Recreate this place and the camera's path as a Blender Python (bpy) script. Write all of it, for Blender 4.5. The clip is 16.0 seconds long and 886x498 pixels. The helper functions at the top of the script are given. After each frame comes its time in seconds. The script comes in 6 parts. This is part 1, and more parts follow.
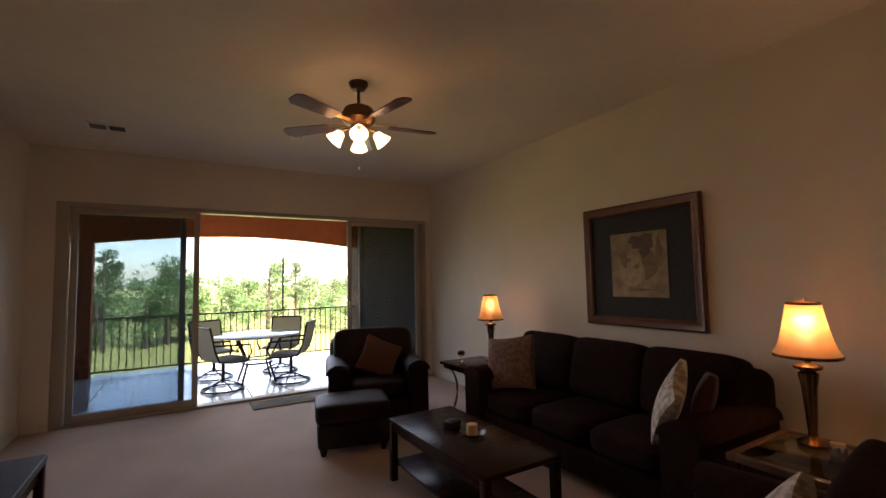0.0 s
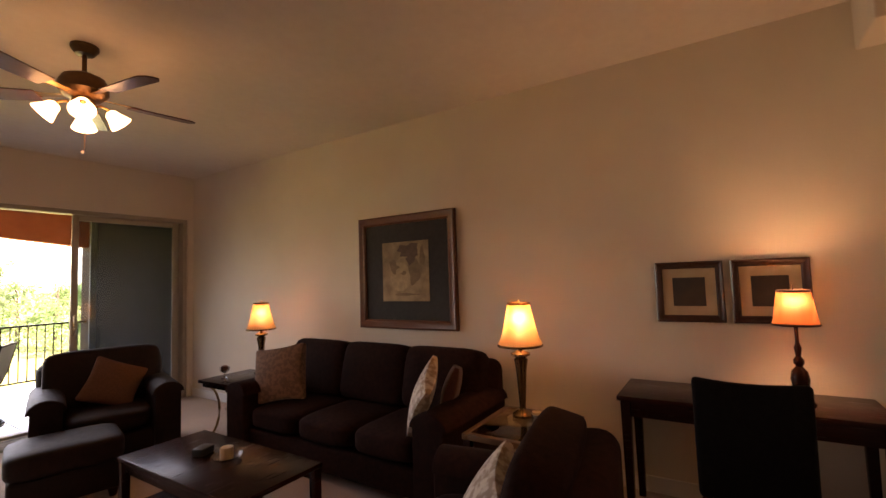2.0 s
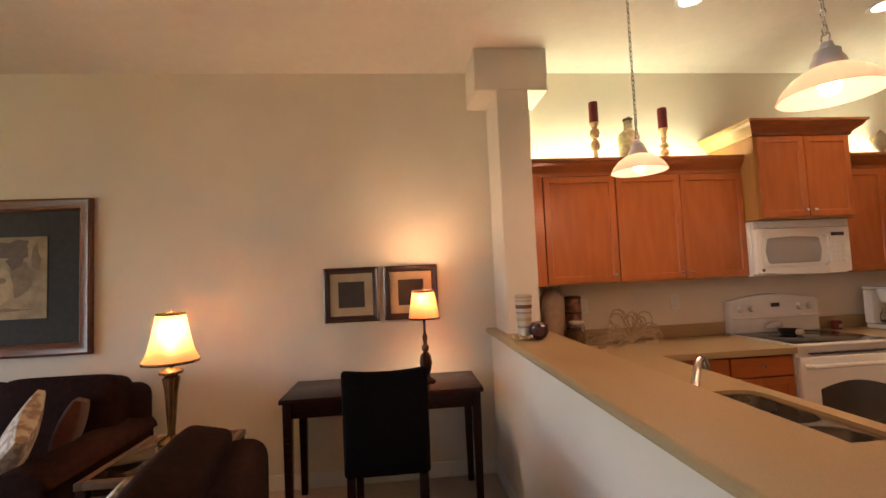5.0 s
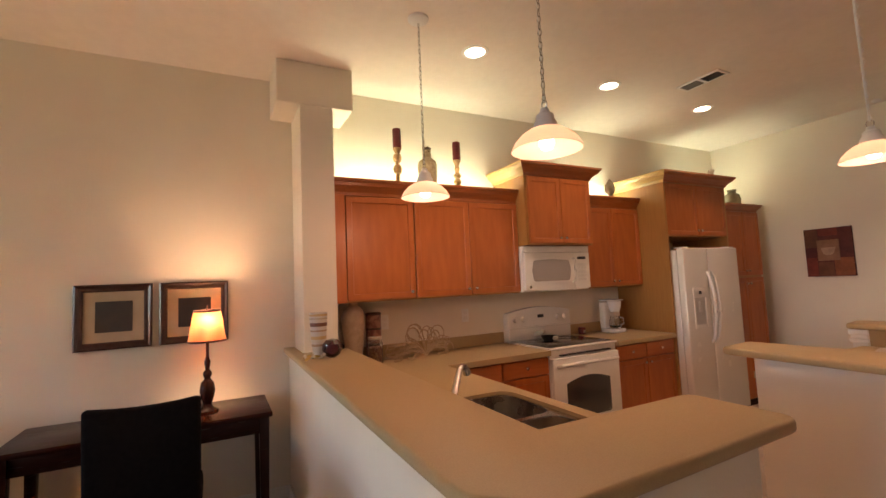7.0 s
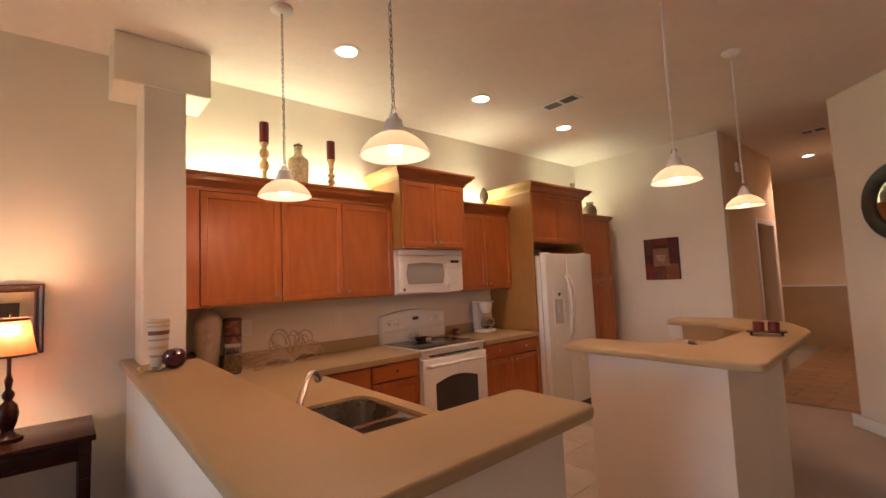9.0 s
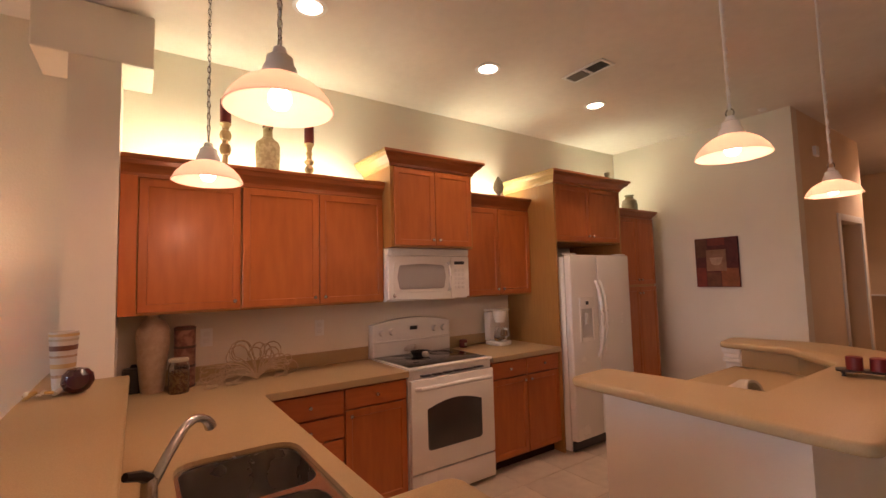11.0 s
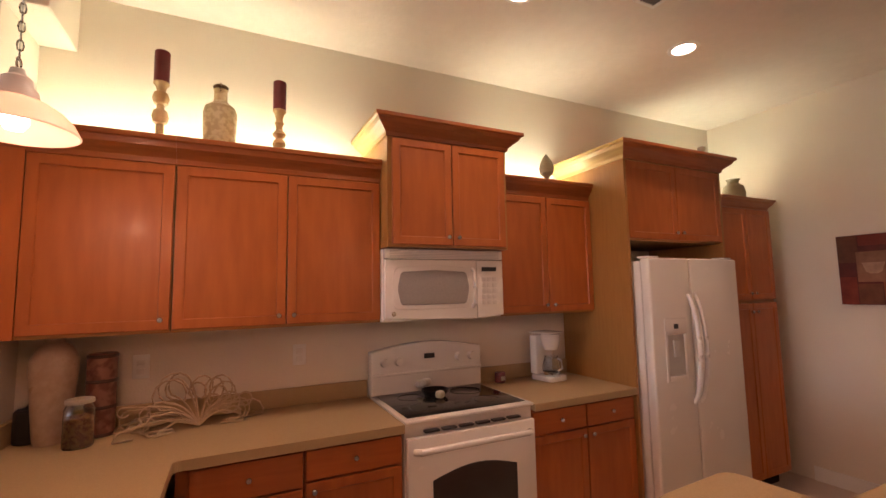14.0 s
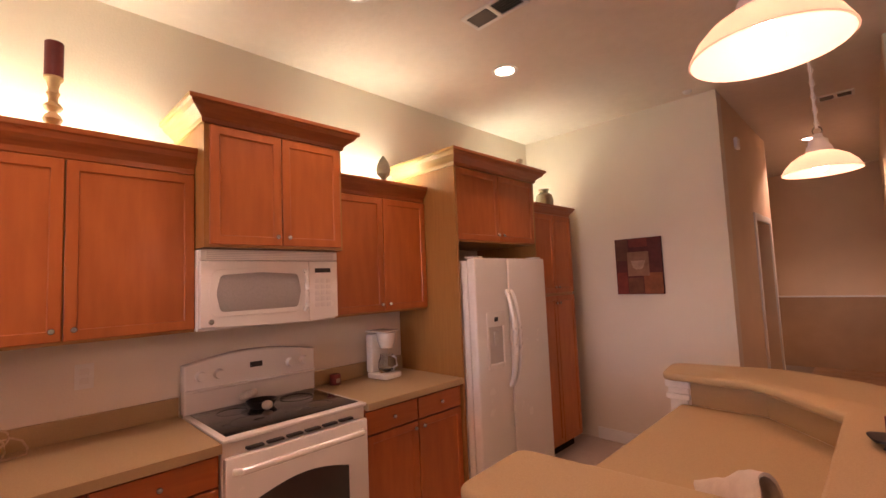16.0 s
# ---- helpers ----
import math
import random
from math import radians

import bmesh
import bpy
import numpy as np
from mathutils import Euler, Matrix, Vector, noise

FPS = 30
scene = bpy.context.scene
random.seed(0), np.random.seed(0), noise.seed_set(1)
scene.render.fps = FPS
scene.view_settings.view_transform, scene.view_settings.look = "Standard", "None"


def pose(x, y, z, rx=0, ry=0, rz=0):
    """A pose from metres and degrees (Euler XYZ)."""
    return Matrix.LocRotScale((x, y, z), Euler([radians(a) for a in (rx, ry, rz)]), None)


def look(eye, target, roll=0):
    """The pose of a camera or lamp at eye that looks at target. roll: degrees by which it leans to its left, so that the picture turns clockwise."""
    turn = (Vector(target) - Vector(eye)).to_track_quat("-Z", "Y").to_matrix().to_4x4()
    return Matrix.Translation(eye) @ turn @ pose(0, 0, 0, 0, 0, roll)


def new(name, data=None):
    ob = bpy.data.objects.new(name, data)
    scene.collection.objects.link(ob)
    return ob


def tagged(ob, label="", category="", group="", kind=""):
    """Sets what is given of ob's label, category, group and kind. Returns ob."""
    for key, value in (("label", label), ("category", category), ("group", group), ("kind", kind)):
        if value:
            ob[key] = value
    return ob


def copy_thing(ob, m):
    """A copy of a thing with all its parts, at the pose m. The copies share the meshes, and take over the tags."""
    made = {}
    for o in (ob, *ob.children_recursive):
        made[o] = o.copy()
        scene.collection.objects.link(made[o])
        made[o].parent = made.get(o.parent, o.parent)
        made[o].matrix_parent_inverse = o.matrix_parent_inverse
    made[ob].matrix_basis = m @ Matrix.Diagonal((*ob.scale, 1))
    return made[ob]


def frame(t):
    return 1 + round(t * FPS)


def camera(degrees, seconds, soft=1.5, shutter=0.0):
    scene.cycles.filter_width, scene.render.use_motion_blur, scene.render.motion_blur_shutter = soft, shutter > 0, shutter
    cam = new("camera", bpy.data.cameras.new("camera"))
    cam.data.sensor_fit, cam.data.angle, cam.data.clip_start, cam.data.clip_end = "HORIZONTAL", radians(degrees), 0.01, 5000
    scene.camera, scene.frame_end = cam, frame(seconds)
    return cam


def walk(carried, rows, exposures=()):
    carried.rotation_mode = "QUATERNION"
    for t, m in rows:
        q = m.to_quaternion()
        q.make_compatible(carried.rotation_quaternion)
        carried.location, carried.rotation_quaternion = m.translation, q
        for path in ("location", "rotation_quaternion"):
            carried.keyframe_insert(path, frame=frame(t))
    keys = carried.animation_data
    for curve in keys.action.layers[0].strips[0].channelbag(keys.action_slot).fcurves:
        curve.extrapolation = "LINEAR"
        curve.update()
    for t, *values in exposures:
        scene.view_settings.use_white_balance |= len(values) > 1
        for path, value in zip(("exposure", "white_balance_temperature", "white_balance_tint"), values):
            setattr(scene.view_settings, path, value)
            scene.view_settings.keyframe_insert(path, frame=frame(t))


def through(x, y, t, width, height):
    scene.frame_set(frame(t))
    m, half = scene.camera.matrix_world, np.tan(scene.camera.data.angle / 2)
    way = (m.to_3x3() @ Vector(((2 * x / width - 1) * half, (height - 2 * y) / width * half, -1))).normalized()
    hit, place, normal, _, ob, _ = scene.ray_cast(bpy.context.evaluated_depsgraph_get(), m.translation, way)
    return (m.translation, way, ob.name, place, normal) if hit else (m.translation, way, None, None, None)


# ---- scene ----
cam = camera(90.5, 16.0)
PATH = [
    (0, (1.116, 1.006, 1.489), (2.139, 2.718, 1.631), -1.3),
    (0.5, (1.152, 1.003, 1.488), (2.35, 2.598, 1.63), -1.4),
    (1, (1.167, 0.968, 1.495), (2.541, 2.415, 1.632), -1.6),
    (1.5, (1.185, 0.935, 1.502), (2.736, 2.19, 1.638), -1.8),
    (2, (1.197, 0.893, 1.509), (2.887, 1.954, 1.642), -1.9),
    (2.5, (1.191, 0.861, 1.521), (2.985, 1.733, 1.669), -1.9),
    (3, (1.231, 0.8, 1.531), (3.111, 1.47, 1.667), -1.7),
    (3.5, (1.252, 0.746, 1.54), (3.191, 1.224, 1.647), -2.3),
    (4, (1.243, 0.747, 1.513), (3.224, 1.005, 1.62), -2.9),
    (4.5, (1.253, 0.736, 1.504), (3.25, 0.774, 1.606), -2.6),
    (5, (1.258, 0.69, 1.478), (3.246, 0.507, 1.598), -2.5),
    (7.5, (1.148, 0.473, 1.488), (2.843, -0.578, 1.637), -2.4),
    (8, (1.128, 0.444, 1.499), (2.746, -0.723, 1.642), -2.3),
    (8.5, (1.104, 0.402, 1.49), (2.654, -0.852, 1.635), -2.5),
    (9, (1.072, 0.345, 1.48), (2.584, -0.956, 1.624), -2.5),
    (11.5, (1.401, -0.539, 1.531), (3.108, -1.572, 1.671), -1.4),
    (12, (1.515, -0.724, 1.528), (3.284, -1.646, 1.671), -1.4),
    (12.5, (1.708, -0.791, 1.543), (3.495, -1.677, 1.684), -1.2),
    (13, (1.829, -0.931, 1.559), (3.647, -1.752, 1.701), -1.2),
    (13.5, (1.884, -1.046, 1.550), (3.717, -1.824, 1.714), -1.2),
    (14, (1.930, -1.085, 1.535), (3.724, -1.948, 1.724), -1.1),
    (14.5, (1.938, -1.109, 1.545), (3.666, -2.099, 1.727), -1.0),
    (15, (1.928, -1.126, 1.545), (3.569, -2.256, 1.723), -1.3),
    (15.5, (1.902, -1.137, 1.546), (3.433, -2.412, 1.716), -1.9),
    (16, (1.889, -1.144, 1.563), (3.288, -2.566, 1.711), -2.4),
]
EXPOSURES = [(0.0, 2.95, 7900, 26), (0.5, 2.95, 8200, 28), (2.0, 3.62, 9300, 37), (3.0, 4.38, 9000, 33), (4.0, 4.62, 7900, 26), (5.0, 4.54, 7200, 20), (8.0, 4.57, 7200, 28), (11.5, 4.47, 7300, 34), (12.5, 4.43, 7300, 34), (14.0, 4.46, 7300, 38), (16.0, 4.7, 7300, 46)]
walk(cam, [(t, look(eye, target, roll)) for t, eye, target, roll in PATH], EXPOSURES)

# ---- light ----
world = bpy.data.worlds.new("sky")
scene.world = world
world.use_nodes = True
_nt = world.node_tree
_sky = _nt.nodes.new("ShaderNodeTexSky")
_sky.sky_type, _sky.sun_disc = "NISHITA", False
_sky.sun_elevation, _sky.sun_rotation = radians(52), radians(200)
_nt.links.new(_sky.outputs[0], _nt.nodes["Background"].inputs[0])
_nt.nodes["Background"].inputs[1].default_value = 0.15


def lamp(name, kind, m, energy, color, size=0.05, size_y=None, spot=None):
    data = bpy.data.lights.new(name, kind)
    data.energy, data.color = energy, color
    if kind == "AREA":
        data.size = size
        if size_y:
            data.shape, data.size_y = "RECTANGLE", size_y
    elif kind == "SUN":
        data.angle = radians(0.6)
    else:
        data.shadow_soft_size = size
        if spot:
            data.spot_size, data.spot_blend = radians(spot), 0.6
    ob = new(name, data)
    ob.matrix_world = m
    return ob


WARM, CANWHITE, GLOW = (1.0, 0.56, 0.35), (1.0, 0.77, 0.58), (0.72, 1.0, 0.70)
lamp("sun", "SUN", look((0, 0, 20), (-5, 14, 0)), 5.0, (1.0, 0.97, 0.92))
lamp("window_daylight", "AREA", look((2.1, 7.5, 1.35), (2.1, 4.9, 0.0)), 3.3, (0.56, 0.74, 1.0), 4.0, 2.2).data.spread = radians(98)

# ---- materials ----
MATS = {}


def mat(name, c1, c2=None, rough=0.5, metal=0.0, scale=8.0, bump=0.0, bump_scale=None, stretch=(1, 1, 1), emit=None, strength=0.0,
        trans=0.0, alpha=1.0, coat=0.0, detail=4.0, spread=0.5, rough_var=0.08, per_object=0.0, sheen=0.0, blotch=0.12, spec=0.5):
    """A procedural surface: two colours mixed by grain, with larger soft variation, uneven gloss and fine relief."""
    if name in MATS:
        return MATS[name]
    m = bpy.data.materials.new(name)
    m.use_nodes = True
    nt = m.node_tree
    n, l = nt.nodes, nt.links
    b = n["Principled BSDF"]
    co = n.new("ShaderNodeTexCoord")
    mp = n.new("ShaderNodeMapping")
    mp.inputs["Scale"].default_value = stretch
    l.new(co.outputs["Object"], mp.inputs[0])
    nz = n.new("ShaderNodeTexNoise")
    nz.inputs["Scale"].default_value, nz.inputs["Detail"].default_value = scale, detail
    l.new(mp.outputs[0], nz.inputs["Vector"])
    ramp = n.new("ShaderNodeMapRange")
    ramp.inputs[1].default_value, ramp.inputs[2].default_value = 0.5 - spread / 2, 0.5 + spread / 2
    l.new(nz.outputs[0], ramp.inputs[0])
    mix = n.new("ShaderNodeMix")
    mix.data_type = "RGBA"
    c2 = c2 or tuple(v * 0.9 for v in c1)
    mix.inputs[6].default_value, mix.inputs[7].default_value = (*c1, 1), (*c2, 1)
    l.new(ramp.outputs[0], mix.inputs[0])
    big = n.new("ShaderNodeTexNoise")
    big.inputs["Scale"].default_value, big.inputs["Detail"].default_value = 1.3, 2
    l.new(co.outputs["Object"], big.inputs["Vector"])
    br = n.new("ShaderNodeMapRange")
    br.inputs[1].default_value, br.inputs[2].default_value = 0.3, 0.7
    br.inputs[3].default_value, br.inputs[4].default_value = 1 - blotch, 1 + blotch * 0.4
    l.new(big.outputs[0], br.inputs[0])
    hs = n.new("ShaderNodeHueSaturation")
    l.new(mix.outputs[2], hs.inputs["Color"])
    if per_object:
        inf = n.new("ShaderNodeObjectInfo")
        pr = n.new("ShaderNodeMapRange")
        pr.inputs[3].default_value, pr.inputs[4].default_value = 1 - per_object, 1 + per_object
        l.new(inf.outputs["Random"], pr.inputs[0])
        mu = n.new("ShaderNodeMath")
        mu.operation = "MULTIPLY"
        l.new(pr.outputs[0], mu.inputs[0]), l.new(br.outputs[0], mu.inputs[1])
        l.new(mu.outputs[0], hs.inputs["Value"])
    else:
        l.new(br.outputs[0], hs.inputs["Value"])
    l.new(hs.outputs[0], b.inputs["Base Color"])
    rr = n.new("ShaderNodeMapRange")
    rr.inputs[3].default_value, rr.inputs[4].default_value = max(0.02, rough - rough_var), min(1, rough + rough_var)
    l.new(nz.outputs[0], rr.inputs[0])
    l.new(rr.outputs[0], b.inputs["Roughness"])
    b.inputs["Metallic"].default_value = metal
    b.inputs["Specular IOR Level"].default_value = spec
    b.inputs["Coat Weight"].default_value = coat
    b.inputs["Coat Roughness"].default_value = 0.15
    b.inputs["Transmission Weight"].default_value = trans
    b.inputs["Sheen Weight"].default_value = sheen
    b.inputs["Alpha"].default_value = alpha
    if emit:
        b.inputs["Emission Color"].default_value = (*emit, 1)
        b.inputs["Emission Strength"].default_value = strength
    if bump:
        bz = n.new("ShaderNodeTexNoise")
        bz.inputs["Scale"].default_value, bz.inputs["Detail"].default_value = bump_scale or scale * 4, 5
        l.new(mp.outputs[0], bz.inputs["Vector"])
        bu = n.new("ShaderNodeBump")
        bu.inputs["Strength"].default_value, bu.inputs["Distance"].default_value = bump, 0.01
        l.new(bz.outputs[0], bu.inputs["Height"])
        l.new(bu.outputs[0], b.inputs["Normal"])
    MATS[name] = m
    return m


PAINT = mat("wall_paint", (0.76, 0.68, 0.57), (0.73, 0.65, 0.54), 0.75, scale=3, bump=0.12, bump_scale=90, blotch=0.05)
HALLPAINT = mat("tan_wall_paint", (0.74, 0.57, 0.39), (0.70, 0.53, 0.36), 0.75, scale=3, bump=0.12, bump_scale=90, blotch=0.05)
CEIL = mat("ceiling_paint", (0.78, 0.70, 0.62), (0.74, 0.66, 0.58), 0.9, scale=14, bump=0.18, bump_scale=35, blotch=0.05)
TRIMW = mat("white_trim_paint", (0.80, 0.78, 0.74), (0.76, 0.74, 0.70), 0.4, scale=5, blotch=0.05)
CARPET = mat("beige_carpet", (0.60, 0.44, 0.34), (0.47, 0.34, 0.26), 0.95, scale=160, bump=0.9, bump_scale=260, blotch=0.2, sheen=0.3)
TILE = mat("kitchen_tile", (0.58, 0.48, 0.37), (0.48, 0.39, 0.30), 0.35, scale=9, bump=0.06, per_object=0.06, blotch=0.12)
GROUT = mat("tile_grout", (0.36, 0.30, 0.24), (0.30, 0.25, 0.20), 0.9, scale=30)
HALLTILE = mat("brown_hall_tile", (0.36, 0.20, 0.10), (0.27, 0.15, 0.075), 0.35, scale=6, per_object=0.12, bump=0.05)
OAK = mat("stained_maple", (0.50, 0.140, 0.030), (0.40, 0.104, 0.021), 0.42, scale=5, stretch=(5, 5, 0.8), detail=6, bump=0.02, coat=0.06, per_object=0.07, blotch=0.24)
OAKH = mat("stained_maple_crosswise", (0.48, 0.134, 0.029), (0.40, 0.104, 0.021), 0.42, scale=5, stretch=(0.9, 9, 9), bump=0.02, coat=0.06, per_object=0.07)
# crown returns: the strip lights' yellow glow is put into this paler colour
CROWNLIT = mat("maple_crown_uplight_tone", (0.60, 0.40, 0.15), (0.50, 0.32, 0.11), 0.4, scale=6, stretch=(12, 1, 12), coat=0.15)
OAKSIDE = mat("veneered_side_panel", (0.42, 0.20, 0.055), (0.36, 0.165, 0.045), 0.4, scale=5, stretch=(12, 12, 0.9), bump=0.03, coat=0.15)
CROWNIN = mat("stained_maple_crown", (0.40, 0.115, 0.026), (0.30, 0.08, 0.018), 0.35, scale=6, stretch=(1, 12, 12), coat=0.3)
SOLID = mat("beige_solid_surface", (0.43, 0.305, 0.160), (0.39, 0.275, 0.145), 0.46, spec=0.3, scale=240, detail=2, spread=0.4, blotch=0.05)
APPL = mat("white_enamel", (0.80, 0.77, 0.72), (0.77, 0.74, 0.69), 0.25, scale=4, blotch=0.03, coat=0.4)
APPLG = mat("pale_grey_plastic", (0.55, 0.53, 0.50), (0.50, 0.48, 0.46), 0.4, scale=10)
BLACKGLASS = mat("black_ceramic_glass", (0.012, 0.011, 0.010), (0.016, 0.014, 0.012), 0.08, scale=3, rough_var=0.03, coat=0.6)
OVENGLASS = mat("smoked_oven_glass", (0.035, 0.032, 0.03), (0.05, 0.045, 0.04), 0.12, scale=3, coat=0.5)
BUTTON = mat("faint_grey_button", (0.68, 0.65, 0.61), (0.64, 0.61, 0.58), 0.4, scale=10)
MESHGLASS = mat("perforated_microwave_glass", (0.36, 0.33, 0.31), (0.28, 0.26, 0.24), 0.5, scale=320, detail=1, spec=0.3)
STEEL = mat("brushed_steel", (0.50, 0.48, 0.45), (0.42, 0.40, 0.38), 0.28, metal=1.0, scale=9, rough_var=0.05)
# slats of the white vents, with the shade between them painted in
SLAT = mat("shadowed_vent_slat", (0.20, 0.18, 0.16), (0.16, 0.145, 0.13), 0.5, scale=9)
NICKEL = mat("satin_nickel", (0.62, 0.60, 0.57), (0.56, 0.54, 0.51), 0.25, metal=1.0, scale=12)
BLACKM = mat("black_metal", (0.02, 0.018, 0.016), (0.03, 0.026, 0.022), 0.4, metal=0.6, scale=20)
BRONZE = mat("aged_bronze", (0.10, 0.055, 0.030), (0.16, 0.09, 0.045), 0.35, metal=0.8, scale=18)
PLASTICB = mat("black_plastic", (0.02, 0.02, 0.02), (0.03, 0.03, 0.03), 0.4, scale=10)
SOFA = mat("chocolate_microfibre", (0.030, 0.0095, 0.006), (0.016, 0.005, 0.0035), 0.95, spec=0.15, scale=30, bump=0.25, bump_scale=120, blotch=0.3)
LEATHER = mat("dark_brown_leather", (0.020, 0.008, 0.006), (0.013, 0.0055, 0.0045), 0.6, spec=0.25, scale=24, bump=0.15, bump_scale=90, blotch=0.25)
ESPRESSO = mat("espresso_wood", (0.034, 0.009, 0.005), (0.022, 0.006, 0.004), 0.25, spec=0.22, scale=6, stretch=(1, 14, 14), bump=0.008)
CHAIRB = mat("black_upholstery", (0.008, 0.006, 0.006), (0.005, 0.004, 0.004), 0.95, spec=0.1, scale=40, bump=0.15, bump_scale=150)
CHERRY = mat("reddish_frame_wood", (0.19, 0.062, 0.026), (0.11, 0.034, 0.014), 0.35, scale=10, stretch=(1, 8, 8), coat=0.3, bump=0.06)
FRAMEB = mat("dark_frame_wood", (0.065, 0.022, 0.012), (0.035, 0.013, 0.008), 0.35, scale=10, coat=0.3)
MATB = mat("charcoal_mat_board", (0.030, 0.027, 0.025), (0.022, 0.020, 0.019), 0.8, scale=30)
PARCH = mat("aged_paper_print", (0.40, 0.29, 0.16), (0.24, 0.17, 0.095), 0.7, scale=9, detail=8, spread=0.3, blotch=0.3)
CREAM = mat("cream_mat_board", (0.50, 0.40, 0.27), (0.45, 0.35, 0.23), 0.8, scale=12)
INK = mat("dark_print", (0.035, 0.028, 0.024), (0.06, 0.045, 0.035), 0.7, scale=14)
GLASS = mat("clear_glass", (0.95, 0.97, 0.96), (0.94, 0.96, 0.95), 0.03, trans=1.0, scale=2, rough_var=0.01, blotch=0.0)
PINK = mat("tan_pillow", (0.15, 0.065, 0.040), (0.11, 0.048, 0.030), 0.9, scale=60, bump=0.3, sheen=0.2)
MIRROR = mat("mirror_glass", (0.85, 0.85, 0.85), (0.84, 0.84, 0.84), 0.03, metal=1.0, scale=2, rough_var=0.01, blotch=0.0)


def glow(name, color, strength, base=(0.85, 0.75, 0.6)):
    return mat(name, base, None, 0.4, scale=6, emit=color, strength=strength)


FROST = glow("lit_frosted_glass", (1.0, 0.66, 0.42), 0.02, (0.32, 0.26, 0.225))
_n, _l = FROST.node_tree.nodes, FROST.node_tree.links
_tr, _mx = _n.new("ShaderNodeBsdfTranslucent"), _n.new("ShaderNodeMixShader")
_tr.inputs[0].default_value, _mx.inputs[0].default_value = (0.90, 0.72, 0.62, 1), 0.36
_l.new(_n["Principled BSDF"].outputs[0], _mx.inputs[1]), _l.new(_tr.outputs[0], _mx.inputs[2])
_l.new(_mx.outputs[0], _n["Material Output"].inputs[0])
FANGLASS = glow("lit_fan_glass", (1.0, 0.64, 0.34), 0.6)
BULB = glow("lit_bulb", (1.0, 0.80, 0.55), 1.4)
CANLENS = glow("lit_can_lens", (1.0, 0.86, 0.66), 0.9)


# ---- mesh tools ----
def bm_box(x0, x1, y0, y1, z0, z1, bevel=0.0, seg=2):
    bm = bmesh.new()
    bmesh.ops.create_cube(bm, size=1.0)
    for v in bm.verts:
        v.co = Vector((x0 + (v.co.x + 0.5) * (x1 - x0), y0 + (v.co.y + 0.5) * (y1 - y0), z0 + (v.co.z + 0.5) * (z1 - z0)))
    if bevel > 0:
        bmesh.ops.bevel(bm, geom=bm.edges[:], offset=bevel, segments=seg, profile=0.5, affect="EDGES", clamp_overlap=True)
    return bm


def bm_join(*bms):
    out = bmesh.new()
    for b in bms:
        me = bpy.data.meshes.new("tmp")
        b.to_mesh(me)
        out.from_mesh(me)
        bpy.data.meshes.remove(me)
        b.free()
    return out


def bm_move(bm, m):
    bmesh.ops.transform(bm, matrix=m, verts=bm.verts)
    return bm


def bm_lathe(profile, seg=20):
    """A turned shape from (radius, height) pairs."""
    bm = bmesh.new()
    rings = []
    for r, z in profile:
        if r < 1e-5:
            rings.append([bm.verts.new((0, 0, z))])
        else:
            rings.append([bm.verts.new((r * math.cos(2 * math.pi * k / seg), r * math.sin(2 * math.pi * k / seg), z)) for k in range(seg)])
    for a, b in zip(rings, rings[1:]):
        for k in range(seg):
            q = [a[k % len(a)], a[(k + 1) % len(a)], b[(k + 1) % len(b)], b[k % len(b)]]
            q = list(dict.fromkeys(q))
            if len(q) > 2:
                bm.faces.new(q)
    bmesh.ops.recalc_face_normals(bm, faces=bm.faces)
    return bm


def bm_tube(points, r, seg=8, closed=False):
    bm = bmesh.new()
    pts = [Vector(p) for p in points]
    rings = []
    up = Vector((0, 0, 1))
    for i, p in enumerate(pts):
        a = pts[i - 1] if (i > 0 or closed) else p
        b = pts[(i + 1) % len(pts)] if (i < len(pts) - 1 or closed) else p
        d = (b - a).normalized()
        s = d.cross(up)
        if s.length < 0.05:
            s = d.cross(Vector((1, 0, 0)))
        s.normalize()
        u = s.cross(d)
        rad = r[i] if isinstance(r, (list, tuple)) else r
        rings.append([bm.verts.new(p + rad * (math.cos(2 * math.pi * k / seg) * s + math.sin(2 * math.pi * k / seg) * u)) for k in range(seg)])
    pairs = list(zip(rings, rings[1:])) + ([(rings[-1], rings[0])] if closed else [])
    for a, b in pairs:
        for k in range(seg):
            bm.faces.new((a[k], a[(k + 1) % seg], b[(k + 1) % seg], b[k]))
    if not closed:
        bm.faces.new(rings[0][::-1]), bm.faces.new(rings[-1])
    bmesh.ops.recalc_face_normals(bm, faces=bm.faces)
    return bm


def bm_slab(outline, z0, z1, bevel=0.0, seg=3):
    """A flat plate from an outline seen from above."""
    bm = bmesh.new()
    f = bm.faces.new([bm.verts.new((x, y, z0)) for x, y in outline])
    ex = bmesh.ops.extrude_face_region(bm, geom=[f])
    bmesh.ops.translate(bm, vec=(0, 0, z1 - z0), verts=[g for g in ex["geom"] if isinstance(g, bmesh.types.BMVert)])
    bmesh.ops.recalc_face_normals(bm, faces=bm.faces)
    if bevel:
        top = [e for e in bm.edges if abs(e.verts[0].co.z - e.verts[1].co.z) < 1e-6]
        bmesh.ops.bevel(bm, geom=top, offset=bevel, segments=seg, profile=0.5, affect="EDGES", clamp_overlap=True)
    return bm


